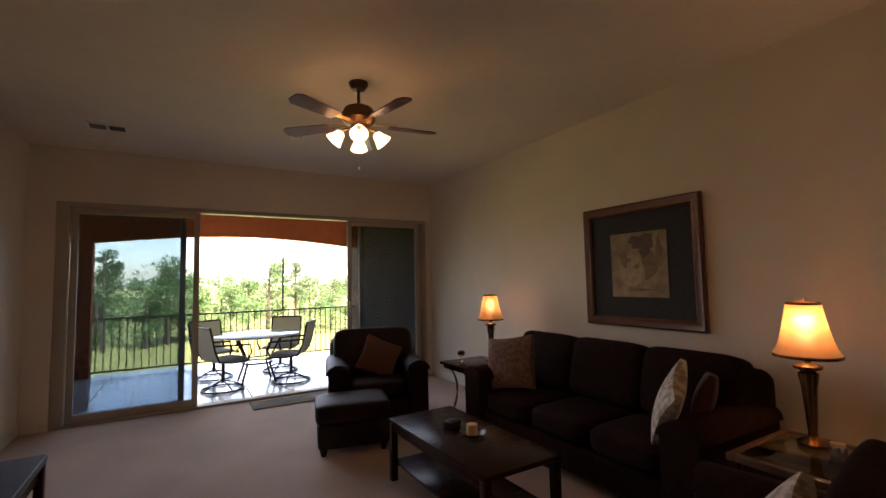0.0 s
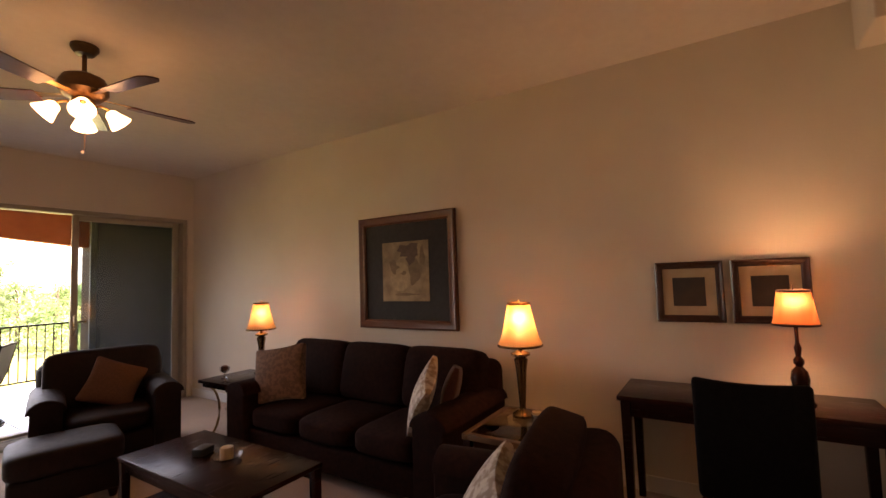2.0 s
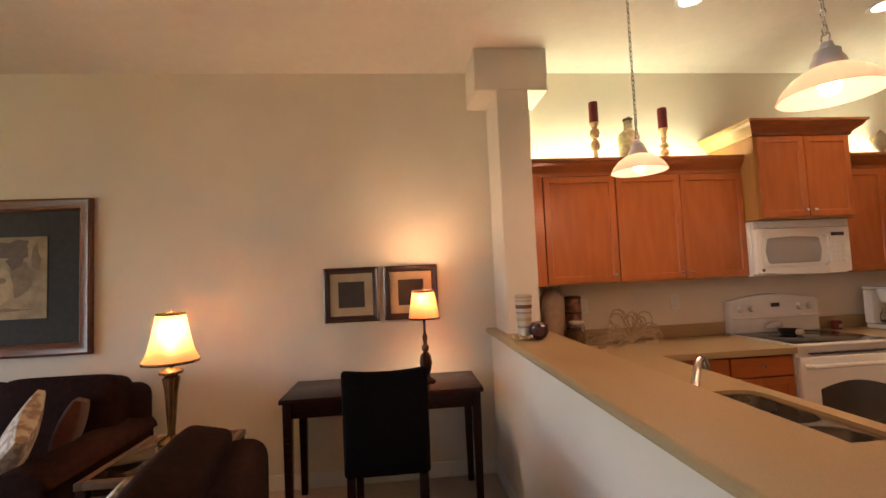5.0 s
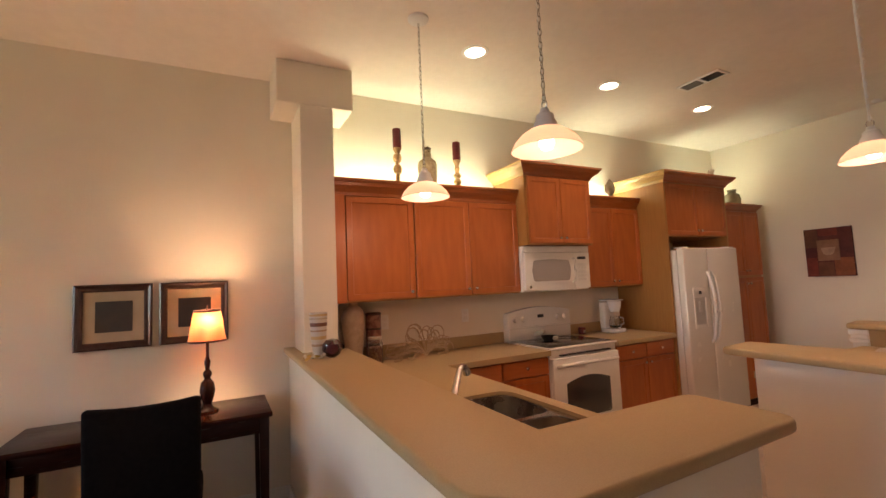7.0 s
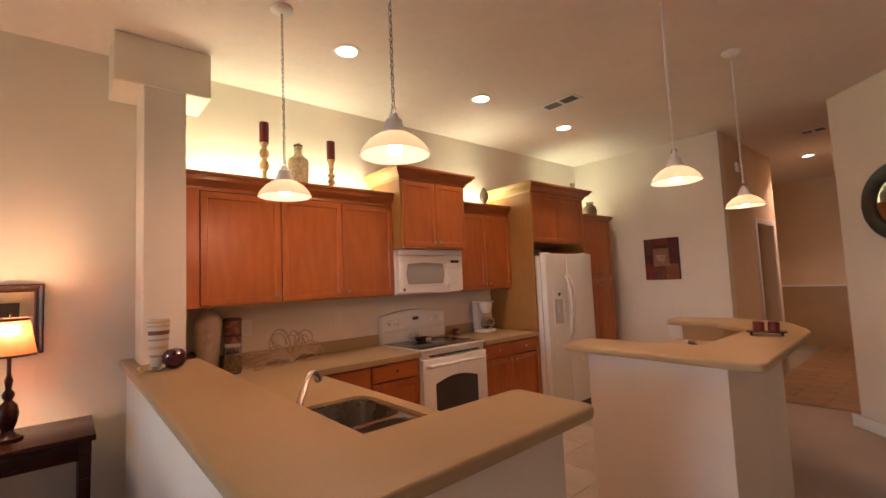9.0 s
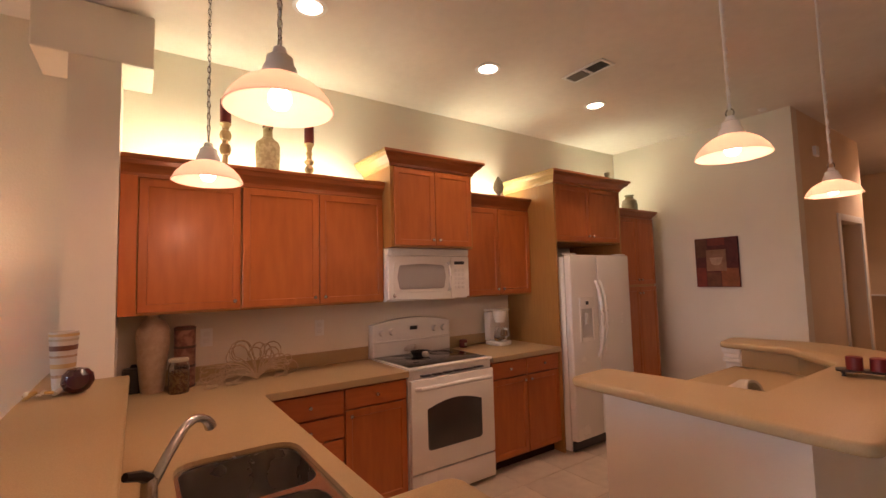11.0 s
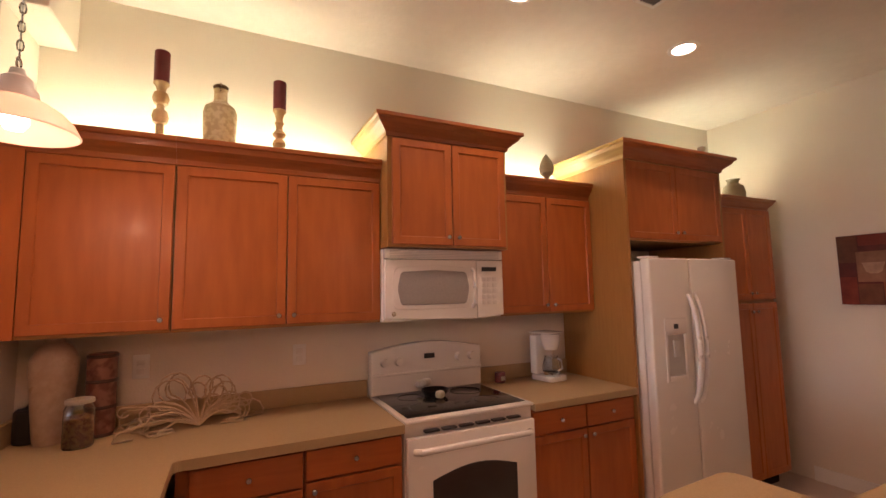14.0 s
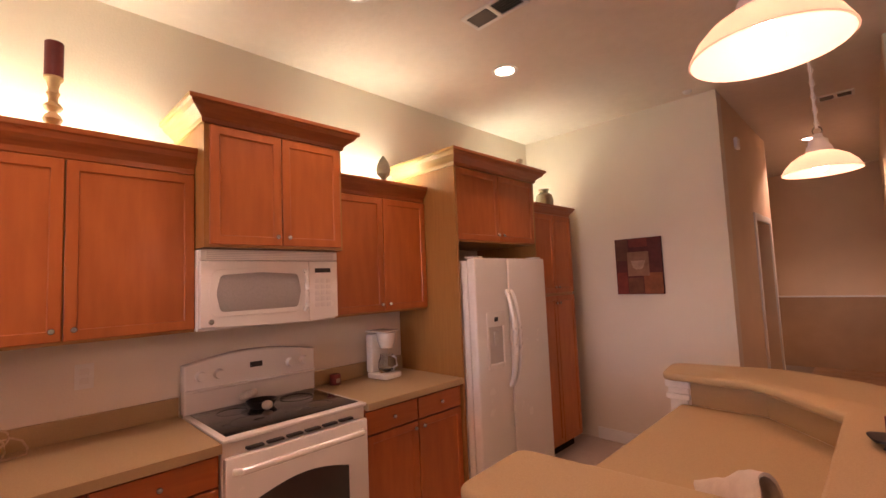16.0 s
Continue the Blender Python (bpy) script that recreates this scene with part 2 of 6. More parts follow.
def round_corners(pts, radii, n=5):
    """An outline with its corners rounded."""
    out = []
    for i, p in enumerate(pts):
        r = radii[i] if isinstance(radii, (list, tuple)) else radii
        p, a, b = Vector(p), Vector(pts[i - 1]), Vector(pts[(i + 1) % len(pts)])
        if r <= 0:
            out.append((p.x, p.y))
            continue
        u, v = (a - p).normalized(), (b - p).normalized()
        s, e = p + u * r, p + v * r
        for k in range(n + 1):
            t = k / n
            q = (1 - t) ** 2 * s + 2 * t * (1 - t) * p + t * t * e
            out.append((q.x, q.y))
    return out


def bm_cushion(sx, sy, sz, puff=0.25, n=10, e=3.2):
    """A soft pad: a rounded block whose middle bulges."""
    bm = bmesh.new()
    bmesh.ops.create_cube(bm, size=2.0)
    bmesh.ops.subdivide_edges(bm, edges=bm.edges[:], cuts=n, use_grid_fill=True)
    for v in bm.verts:
        c = v.co
        k = (abs(c.x) ** e + abs(c.y) ** e + abs(c.z) ** e) ** (-1 / e)
        p = c * k
        swell = 1 - puff * (0.5 * (p.x ** 2 + p.y ** 2))
        v.co = Vector((p.x * sx / 2, p.y * sy / 2, p.z * sz / 2 * swell))
    return bm


def part(name, bm, material, parent=None, label="", smooth=True, m=None):
    me = bpy.data.meshes.new(name)
    bm.to_mesh(me)
    bm.free()
    me.materials.append(material)
    if smooth:
        me.shade_smooth()
        me.set_sharp_from_angle(angle=radians(35))
    ob = new(name, me)
    if m is not None:
        ob.matrix_basis = m
    if parent is not None:
        ob.parent = parent
    if label:
        ob["label"] = label
    return ob


def thing(name, m, label, category, group="", kind=""):
    ob = new(name)
    ob.empty_display_size = 0.1
    ob.matrix_basis = m
    return tagged(ob, label, category, group, kind)


def whole(name, bm, material, label, category, m=None, group="", kind="", smooth=True):
    return tagged(part(name, bm, material, None, "", smooth, m), label, category, group, kind)


def structure(name, bm, material, label, category="wall", smooth=False):
    return whole(name, bm, material, label, category, kind="structure", smooth=smooth)


WX, CZ, SY, NY, WESTX = 4.58, 3.05, -5.26, 7.20, -0.30

HEND = -10.05

# ---- the shell ----
structure("wall_east", bm_box(WX, WX + 0.15, SY - 0.15, NY + 0.2, 0, CZ), PAINT, "cream painted plaster wall behind sofa and cabinets")
structure("wall_north", bm_join(bm_box(WESTX - 0.15, -0.06, NY, NY + 0.2, 0, CZ), bm_box(4.5, WX - 0.002, NY, NY + 0.2, 0, CZ),
                                bm_box(-0.06, 4.5, NY, NY + 0.2, 2.45, CZ)), PAINT, "cream painted wall around the sliding glass doors")
structure("wall_west", bm_box(WESTX - 0.15, WESTX, -3.0, NY - 0.002, 0, CZ), PAINT, "plain cream painted side wall")
structure("wall_south", bm_box(2.72, WX - 0.002, SY - 0.15, SY, 0, CZ), PAINT, "cream painted wall at the end of the kitchen")
_d = bm_box(0, 3.06, 0, 0.15, 0, CZ)
structure("wall_diagonal", bm_move(_d, pose(1.742, -5.16, 0, 0, 0, 135)), PAINT, "cream painted angled wall with a round mirror")
structure("wall_hall_west", bm_box(1.60, 1.75, HEND, -5.16, 0, CZ), HALLPAINT, "cream painted hallway wall")
structure("wall_hall_east", bm_join(bm_box(2.722, 2.87, -6.45, SY - 0.152, 0, CZ), bm_box(2.722, 2.87, -7.45, -7.25, 0, CZ),
                                    bm_box(2.722, 2.87, -7.25, -6.45, 2.05, CZ)), HALLPAINT, "tan painted hallway wall with a doorway")
structure("wall_hall_end", bm_box(1.5, 4.75, HEND - 0.15, HEND, 0, CZ), HALLPAINT, "tan painted end wall of the hallway")
structure("wall_hall_return", bm_box(2.872, 3.898, -7.45, -7.33, 0, CZ), HALLPAINT, "tan painted wall turning off the hallway")
structure("wall_beyond_door", bm_box(3.9, 4.0, HEND + 0.002, SY - 0.16, 0, CZ), PAINT, "plain wall of the room past the hallway door")
structure("ceiling", bm_box(WESTX - 0.15, WX + 0.15, HEND - 0.15, NY + 0.2, CZ, CZ + 0.12), CEIL, "textured off-white plaster ceiling", "ceiling")
structure("floor", bm_box(WESTX - 0.15, WX + 0.15, HEND - 0.15, NY, -0.15, 0), CARPET, "beige wall-to-wall carpet floor", "floor")
structure("wainscot", bm_box(1.752, 3.898, HEND + 0.001, HEND + 0.008, 0, 1.08), mat("tan_wainscot_paint", (0.42, 0.27, 0.15), (0.38, 0.24, 0.13), 0.6, scale=5), "tan painted lower hallway wall")
structure("chair_rail", bm_box(1.752, 3.898, HEND + 0.001, HEND + 0.02, 1.081, 1.108, 0.004), TRIMW, "white chair rail on the hallway wall", "trim")
STX = 4.19
# stub wall with its block head, and the half walls under the bars
structure("wall_stub", bm_slab([(WX - 0.002, -0.222), (WX - 0.002, 0.0), (STX, 0.0), (STX, -0.222)], 0, 2.745), PAINT, "cream painted stub wall between living room and kitchen")
structure("wall_stub_head", bm_box(STX - 0.002, WX - 0.002, -0.37, 0.152, 2.746, CZ - 0.002, 0.008), PAINT, "wider cream painted block head on the stub wall")
structure("wall_bar", bm_slab([(1.90, 0.045), (1.90, -0.82), (2.15, -0.82), (2.15, -0.26), (STX - 0.002, -0.26), (STX - 0.002, 0.003), (WX - 0.003, 0.003), (WX - 0.003, 0.045)], 0, 1.025), PAINT,
          "white painted half wall under the breakfast bar")
BAR = [(WX - 0.01, 0.085), (1.95, 0.085), (1.82, -0.07), (1.84, -0.94), (2.18, -0.94), (2.18, -0.29), (STX - 0.003, -0.29), (STX - 0.003, 0.004), (WX - 0.01, 0.004)]
whole("breakfast_bar", bm_slab(round_corners(BAR, [0, 0.05, 0.05, 0.06, 0.05, 0, 0, 0, 0]), 1.03, 1.07, 0.014), SOLID,
      "beige solid-surface breakfast bar top on a half wall", "countertop")
ISL = [(2.66, -1.93), (2.68, -2.235), (2.02, -2.29), (2.01, -3.13), (2.31, -3.46), (2.70, -3.48), (2.735, -3.76), (2.24, -3.85), (1.90, -3.68), (1.69, -3.22), (1.62, -1.87)]
whole("island_bar", bm_slab(round_corners(ISL, [0.05, 0.05, 0, 0, 0.06, 0.05, 0.06, 0.1, 0.1, 0.12, 0.08]), 1.03, 1.07, 0.014), SOLID,
      "beige solid-surface raised top of the island", "countertop")
ISW = [(2.52, -1.99), (2.55, -2.17), (1.95, -2.225), (1.95, -3.165), (2.275, -3.52), (2.60, -3.535), (2.63, -3.66), (2.27, -3.72), (2.03, -3.58), (1.87, -3.24), (1.79, -1.95)]
structure("wall_island", bm_slab(ISW, 0, 1.025), PAINT, "white painted half wall of the kitchen island")


# ---- kitchen: tools ----
def bm_door(x0, x1, z0, z1, yf, t=0.02, rail=0.055, recess=0.007):
    """A framed door leaf facing -y, its middle panel set back."""
    bm = bm_box(x0, x1, yf, yf + t, z0, z1)
    bm.faces.ensure_lookup_table()
    f = min(bm.faces, key=lambda q: q.calc_center_median().y)
    bmesh.ops.bevel(bm, geom=list(f.edges), offset=0.003, segments=1, affect="EDGES")
    f = min(bm.faces, key=lambda q: (round(q.calc_center_median().y, 4), -q.calc_area()))
    if rail > 0:
        bmesh.ops.inset_region(bm, faces=[f], thickness=min(rail, (x1 - x0) / 3, (z1 - z0) / 3), depth=0)
        bmesh.ops.inset_region(bm, faces=[f], thickness=0.006, depth=-recess)
    return bm


def knob(parent, x, y, z):
    bm = bm_lathe([(0.0, 0.024), (0.010, 0.023), (0.013, 0.018), (0.010, 0.012), (0.005, 0.008), (0.005, 0.0), (0.0, 0.0)], 12)
    return part("knob", bm, NICKEL, parent, "satin nickel knob", m=pose(x, y, z, 90, 0, 0))


def door(parent, x0, x1, z0, z1, yf, knob_at=None, name="door", material=None, rail=0.055):
    d = part(name, bm_door(x0 + 0.002, x1 - 0.002, z0, z1, yf, rail=rail), material or OAK, parent, smooth=False)
    if knob_at:
        knob(d, knob_at[0], yf, knob_at[1])
    return d


def bm_crown(x0, x1, yf, z0, z1, out, left, right, run="all"):
    """A crown moulding along the front of a cabinet, returned along its free sides."""
    prof = [(0.0, 0.0), (0.12, 0.03), (0.18, 0.22), (0.45, 0.42), (0.72, 0.58), (0.85, 0.78), (1.0, 0.82), (1.0, 1.0), (0.0, 1.0)]
    bm = bmesh.new()
    path = ([(x0, 0.0, 1)] if left else []) + [(x0, yf, 2)] + [(x1, yf, 3)] + ([(x1, 0.0, 4)] if right else [])
    path = path[:2] if run == "return" else path[1:] if run == "front" else path
    rows = []
    for x, y, k in path:
        ring = []
        for u, v in prof:
            dx = -out * u if (k in (1, 2) and left) else out * u if (k in (3, 4) and right) else 0
            dy = -out * u if k in (2, 3) else 0
            ring.append(bm.verts.new((x + dx, y + dy, z0 + (z1 - z0) * v)))
        rows.append(ring)
    for a, b in zip(rows, rows[1:]):
        for i in range(len(prof)):
            j = (i + 1) % len(prof)
            bm.faces.new((a[i], a[j], b[j], b[i]))
    bm.faces.new(rows[0]), bm.faces.new(rows[-1][::-1])
    bmesh.ops.recalc_face_normals(bm, faces=bm.faces)
    return bm


def unit(name, x0, x1, label, category="cabinet", group="kitchen cabinets"):
    return thing(name, pose(WX - 0.004, -x0, 0, 0, 0, -90), label, category, group)


# ---- wall cabinets ----
U = unit("wall_cabinet", 0.226, 0.84, "reddish stained maple wall cabinet with one framed door")
part("body", bm_box(0, 0.612, -0.31, 0, 1.37, 2.24), OAKSIDE, U, smooth=False)
part("filler", bm_box(0.0, 0.081, -0.326, -0.3105, 1.37, 2.15, 0.001), OAK, U, smooth=False)
door(U, 0.084, 0.611, 1.385, 2.135, -0.332, (0.576, 1.43))
part("crown", bm_crown(0, 0.6145, -0.312, 2.14, 2.262, 0.06, False, False), CROWNIN, U, smooth=False)
U = unit("wall_cabinet", 0.841, 1.82, "reddish stained maple wall cabinet with two framed doors")
part("body", bm_box(0, 0.977, -0.31, 0, 1.37, 2.24), OAKSIDE, U, smooth=False)
door(U, 0.003, 0.489, 1.385, 2.135, -0.332, (0.455, 1.43))
door(U, 0.490, 0.976, 1.385, 2.135, -0.332, (0.525, 1.43))
part("crown", bm_crown(0, 0.977, -0.312, 2.14, 2.262, 0.06, False, False), CROWNIN, U, smooth=False)
U = unit("hood_cabinet", 1.82, 2.575, "taller reddish maple cabinet above the microwave, with crown moulding")
part("body", bm_box(0, 0.753, -0.45, 0, 1.772, 2.45), OAKSIDE, U, smooth=False)
door(U, 0.02, 0.376, 1.785, 2.365, -0.472, (0.345, 1.83))
door(U, 0.377, 0.733, 1.785, 2.365, -0.472, (0.408, 1.83))
part("crown", bm_crown(0, 0.753, -0.452, 2.37, 2.475, 0.085, True, True, "front"), CROWNIN, U, smooth=False)
part("crown_return", bm_crown(0, 0.753, -0.452, 2.37, 2.475, 0.085, True, True, "return"), CROWNLIT, U, "maple crown return coloured as lit by the strip lights", smooth=False)
U = unit("wall_cabinet", 2.577, 3.36, "narrow reddish maple wall cabinet with two framed doors")
part("body", bm_box(0, 0.782, -0.31, 0, 1.37, 2.24), OAKSIDE, U, smooth=False)
door(U, 0.003, 0.392, 1.385, 2.145, -0.332, (0.36, 1.43))
door(U, 0.393, 0.781, 1.385, 2.145, -0.332, (0.425, 1.43))
part("crown", bm_crown(0, 0.782, -0.312, 2.15, 2.262, 0.06, False, False), CROWNIN, U, smooth=False)
U = unit("fridge_cabinet", 3.362, 4.355, "tall maple surround over the refrigerator with two short doors")
part("side_panel", bm_box(0, 0.02, -0.64, 0, 0, 2.45), OAKSIDE, U, "yellowish maple veneer side panel", smooth=False)
part("side_panel", bm_box(0.973, 0.993, -0.64, 0, 0, 2.45), OAKSIDE, U, "yellowish maple veneer side panel", smooth=False)
part("body", bm_box(0.021, 0.972, -0.62, 0, 1.84, 2.45), OAKSIDE, U, smooth=False)
door(U, 0.022, 0.496, 1.85, 2.365, -0.642, (0.465, 1.90))
door(U, 0.497, 0.971, 1.85, 2.365, -0.642, (0.528, 1.90))
part("crown", bm_crown(0, 0.993, -0.642, 2.37, 2.475, 0.085, True, True, "front"), CROWNIN, U, smooth=False)
part("crown_return", bm_crown(0, 0.993, -0.642, 2.37, 2.475, 0.085, True, True, "return"), CROWNLIT, U, "maple crown return coloured as lit by the strip lights", smooth=False)
U = unit("pantry_cabinet", 4.357, 5.0, "tall reddish maple pantry cabinet with upper and lower doors")
part("body", bm_box(0, 0.64, -0.60, 0, 0.1, 2.19), OAKSIDE, U, smooth=False)
part("toe_kick", bm_box(0.01, 0.63, -0.53, -0.05, 0, 0.099), ESPRESSO, U, smooth=False)
for a, b, k in ((0.003, 0.32, 0.29), (0.321, 0.637, 0.35)):
    door(U, a, b, 1.42, 2.125, -0.622, (k, 1.47))
    door(U, a, b, 0.115, 1.395, -0.622, (k, 1.33))
part("crown", bm_crown(0, 0.64, -0.602, 2.13, 2.212, 0.05, False, True), CROWNIN, U, smooth=False)

# ---- base cabinets on the range wall ----
U = unit("base_cabinet", 0.905, 1.383, "reddish maple drawer base cabinet with nickel knobs")
part("body", bm_box(0, 0.476, -0.60, -0.02, 0.1, 0.873), OAK, U, smooth=False)
part("toe_kick", bm_box(0, 0.476, -0.53, -0.05, 0, 0.099), ESPRESSO, U, smooth=False)
for z0, z1 in ((0.715, 0.860), (0.575, 0.705), (0.435, 0.565), (0.115, 0.425)):
    door(U, 0.045, 0.474, z0, z1, -0.622, (0.26, (z0 + z1) / 2), "drawer", OAKH, rail=0.0)
U = unit("base_cabinet", 1.384, 1.832, "reddish maple base cabinet with a drawer over a framed door")
part("body", bm_box(0, 0.446, -0.60, -0.02, 0.1, 0.873), OAK, U, smooth=False)
part("toe_kick", bm_box(0, 0.446, -0.53, -0.05, 0, 0.099), ESPRESSO, U, smooth=False)
door(U, 0.003, 0.443, 0.735, 0.860, -0.622, (0.22, 0.80), "drawer", OAKH, rail=0.0)
door(U, 0.003, 0.443, 0.115, 0.725, -0.622, (0.04, 0.69))
U = unit("base_cabinet", 2.58, 3.36, "reddish maple base cabinet with two drawers over two doors")
part("body", bm_box(0, 0.78, -0.60, -0.02, 0.1, 0.873), OAK, U, smooth=False)
part("toe_kick", bm_box(0, 0.78, -0.53, -0.05, 0, 0.099), ESPRESSO, U, smooth=False)
for a, b, k in ((0.003, 0.388, 0.355), (0.392, 0.777, 0.425)):
    door(U, a, b, 0.735, 0.860, -0.622, ((a + b) / 2, 0.80), "drawer", OAKH, rail=0.0)
    door(U, a, b, 0.115, 0.725, -0.622, (k, 0.69))
# peninsula base under the sink, facing south
U = thing("sink_cabinet", pose(2.155, -0.262, 0), "reddish maple sink base cabinet under the peninsula counter", "cabinet", "kitchen cabinets")
part("body", bm_join(bm_box(0, 1.75, -0.58, 0, 0.1, 0.66), bm_box(0, 1.75, -0.58, -0.575, 0.66, 0.873)), OAK, U, smooth=False)
part("toe_kick", bm_box(0, 1.75, -0.52, -0.05, 0, 0.099), ESPRESSO, U, smooth=False)
for k in range(4):
    door(U, 0.01 + 0.435 * k, 0.44 + 0.435 * k, 0.115, 0.725, -0.602, (0.40 + 0.435 * k if k % 2 == 0 else 0.05 + 0.435 * k, 0.69))
    door(U, 0.01 + 0.435 * k, 0.44 + 0.435 * k, 0.735, 0.860, -0.602, None, "drawer", OAKH, rail=0.0)
U = thing("island_cabinet", pose(2.60, -2.24, 0, 0, 0, 90), "reddish maple base cabinet inside the island", "cabinet", "kitchen cabinets")
part("body", bm_box(-1.1, -0.02, 0.02, 0.60, 0.1, 0.873), OAK, U, smooth=False)
part("toe_kick", bm_box(-1.1, -0.02, 0.08, 0.55, 0, 0.099), ESPRESSO, U, smooth=False)
for k in range(2):
    door(U, -1.09 + 0.535 * k, -0.56 + 0.535 * k, 0.115, 0.86, -0.002, (-0.6 + 0.08 * k, 0.72))

# ---- worktops, with a cut-out for the sink ----
def bm_plate_hole(outer, inner, z0, z1):
    """A plate with one opening cut through it."""
    bm = bmesh.new()
    edges = []
    for loop in (outer, inner):
        vs = [bm.verts.new((x, y, z1)) for x, y in loop]
        edges += [bm.edges.new((vs[k], vs[(k + 1) % len(vs)])) for k in range(len(vs))]
    bmesh.ops.triangle_fill(bm, use_beauty=True, use_dissolve=False, edges=edges)
    ex = bmesh.ops.extrude_face_region(bm, geom=bm.faces[:])
    bmesh.ops.translate(bm, vec=(0, 0, z0 - z1), verts=[g for g in ex["geom"] if isinstance(g, bmesh.types.BMVert)])
    bmesh.ops.recalc_face_normals(bm, faces=bm.faces)
    return bm


whole("worktop", bm_plate_hole(
    [(2.157, -0.264), (STX + 0.001, -0.264), (STX + 0.001, -0.224), (4.574, -0.224), (4.574, -1.828), (3.92, -1.828)] + round_corners([(3.92, -1.0), (3.92, -0.90), (3.8, -0.90)], [0, 0.03, 0])[1:-1] + [(2.157, -0.90)],
    round_corners([(2.36, -0.42), (3.12, -0.42), (3.12, -0.83), (2.36, -0.83)], 0.10), 0.875, 0.915), SOLID,
    "beige solid-surface worktop running round the corner to the sink", "countertop", smooth=False)
whole("worktop", bm_box(3.92, 4.574, -3.358, -2.578, 0.875, 0.915, 0.004), SOLID, "short beige solid-surface worktop beside the range", "countertop", smooth=False)
whole("island_worktop", bm_slab([(2.63, -2.175), (2.552, -2.178), (1.956, -2.233), (1.956, -3.162), (2.278, -3.513), (2.60, -3.528), (2.63, -3.52)], 0.875, 0.915, 0.005), SOLID,
      "beige lower worktop inside the island", "countertop", smooth=False)
whole("backsplash", bm_join(bm_box(4.556, 4.577, -1.828, -0.247, 0.916, 1.012, 0.003), bm_box(STX + 0.002, 4.555, -0.246, -0.2235, 0.916, 1.012, 0.003)), SOLID,
      "low beige backsplash strip behind the worktop", "backsplash", smooth=False)
whole("bar_backsplash", bm_join(bm_box(2.157, STX - 0.004, -0.2665, -0.2605, 0.9155, 1.0285), bm_box(2.1505, 2.1565, -0.82, -0.2667, 0.9155, 1.0285)), SOLID, "beige facing between the worktop and the bar ledge", "backsplash", smooth=False)
whole("island_backsplash", bm_slab([(1.951, -2.24), (1.957, -2.24), (1.957, -3.160), (2.279, -3.511), (2.584, -3.526), (2.584, -3.532), (2.276, -3.517), (1.951, -3.163)], 0.9155, 1.0285), SOLID, "beige facing between the island worktop and its ledge", "backsplash", smooth=False)
whole("backsplash", bm_box(4.556, 4.577, -3.358, -2.578, 0.916, 1.012, 0.003), SOLID, "low beige backsplash strip beside the range", "backsplash", smooth=False)


# ---- sink and tap ----
def bm_bowl(x0, x1, y0, y1, z0, z1, t=0.004):
    bm = bmesh.new()
    o = round_corners([(x0, y0), (x1, y0), (x1, y1), (x0, y1)], 0.09)
    i = round_corners([(x0 + 0.02, y0 + 0.02), (x1 - 0.02, y0 + 0.02), (x1 - 0.02, y1 - 0.02), (x0 + 0.02, y1 - 0.02)], 0.08)
    a = [bm.verts.new((x, y, z1)) for x, y in o]
    b = [bm.verts.new((x, y, z0)) for x, y in i]
    n = len(a)
    for k in range(n):
        bm.faces.new((a[k], a[(k + 1) % n], b[(k + 1) % n], b[k]))
    bm.faces.new(b)
    return bm


S = thing("sink", pose(0, 0, 0), "double bowl stainless steel sink set in the worktop", "sink")
part("bowl", bm_bowl(2.73, 3.105, -0.815, -0.435, 0.70, 0.8945), STEEL, S)
part("bowl", bm_bowl(2.375, 2.70, -0.795, -0.455, 0.72, 0.8945), STEEL, S)
for x0, x1, c0, c1, y0, y1 in ((2.73, 3.105, 2.7155, 3.119, -0.815, -0.435), (2.375, 2.70, 2.361, 2.7145, -0.795, -0.455)):
    q0, q1 = (0.099, 0) if x0 < 2.6 else (0, 0.099)
    part("rim", bm_plate_hole(round_corners([(c0, -0.829), (c1, -0.829), (c1, -0.421), (c0, -0.421)], [q0, q1, q1, q0]), round_corners([(x0, y0), (x1, y0), (x1, y1), (x0, y1)], 0.09), 0.894, 0.900), NICKEL, S, smooth=False)
part("drain", bm_move(bm_lathe([(0.0, 0.003), (0.02, 0.002), (0.035, 0.006), (0.04, 0.0)], 16), pose(2.92, -0.62, 0.701)), NICKEL, S)
T = thing("faucet", pose(2.82, -0.352, 0.915, 0, 0, -47), "chrome single-lever kitchen faucet beside the sink", "faucet")
part("base", bm_lathe([(0.0, 0.0), (0.032, 0.0), (0.032, 0.012), (0.022, 0.02), (0.020, 0.075), (0.014, 0.085), (0.0, 0.086)], 16), NICKEL, T)
part("spout", bm_tube([(0.0, 0, 0.05), (0.06, 0, 0.118), (0.10, 0, 0.158)] + [(0.165 + 0.075 * math.cos(radians(a)), 0, 0.116 + 0.075 * math.sin(radians(a))) for a in range(130, 21, -12)],
                      [0.016, 0.015, 0.0145, 0.014, 0.0135, 0.013, 0.013, 0.013, 0.0135, 0.0145, 0.016, 0.018, 0.018], 14), NICKEL, T)
part("lever", bm_tube([(0, 0, 0.08), (-0.03, 0.0, 0.10), (-0.075, 0.0, 0.115)], [0.016, 0.015, 0.012], 8), BLACKM, T, "dark lever handle")

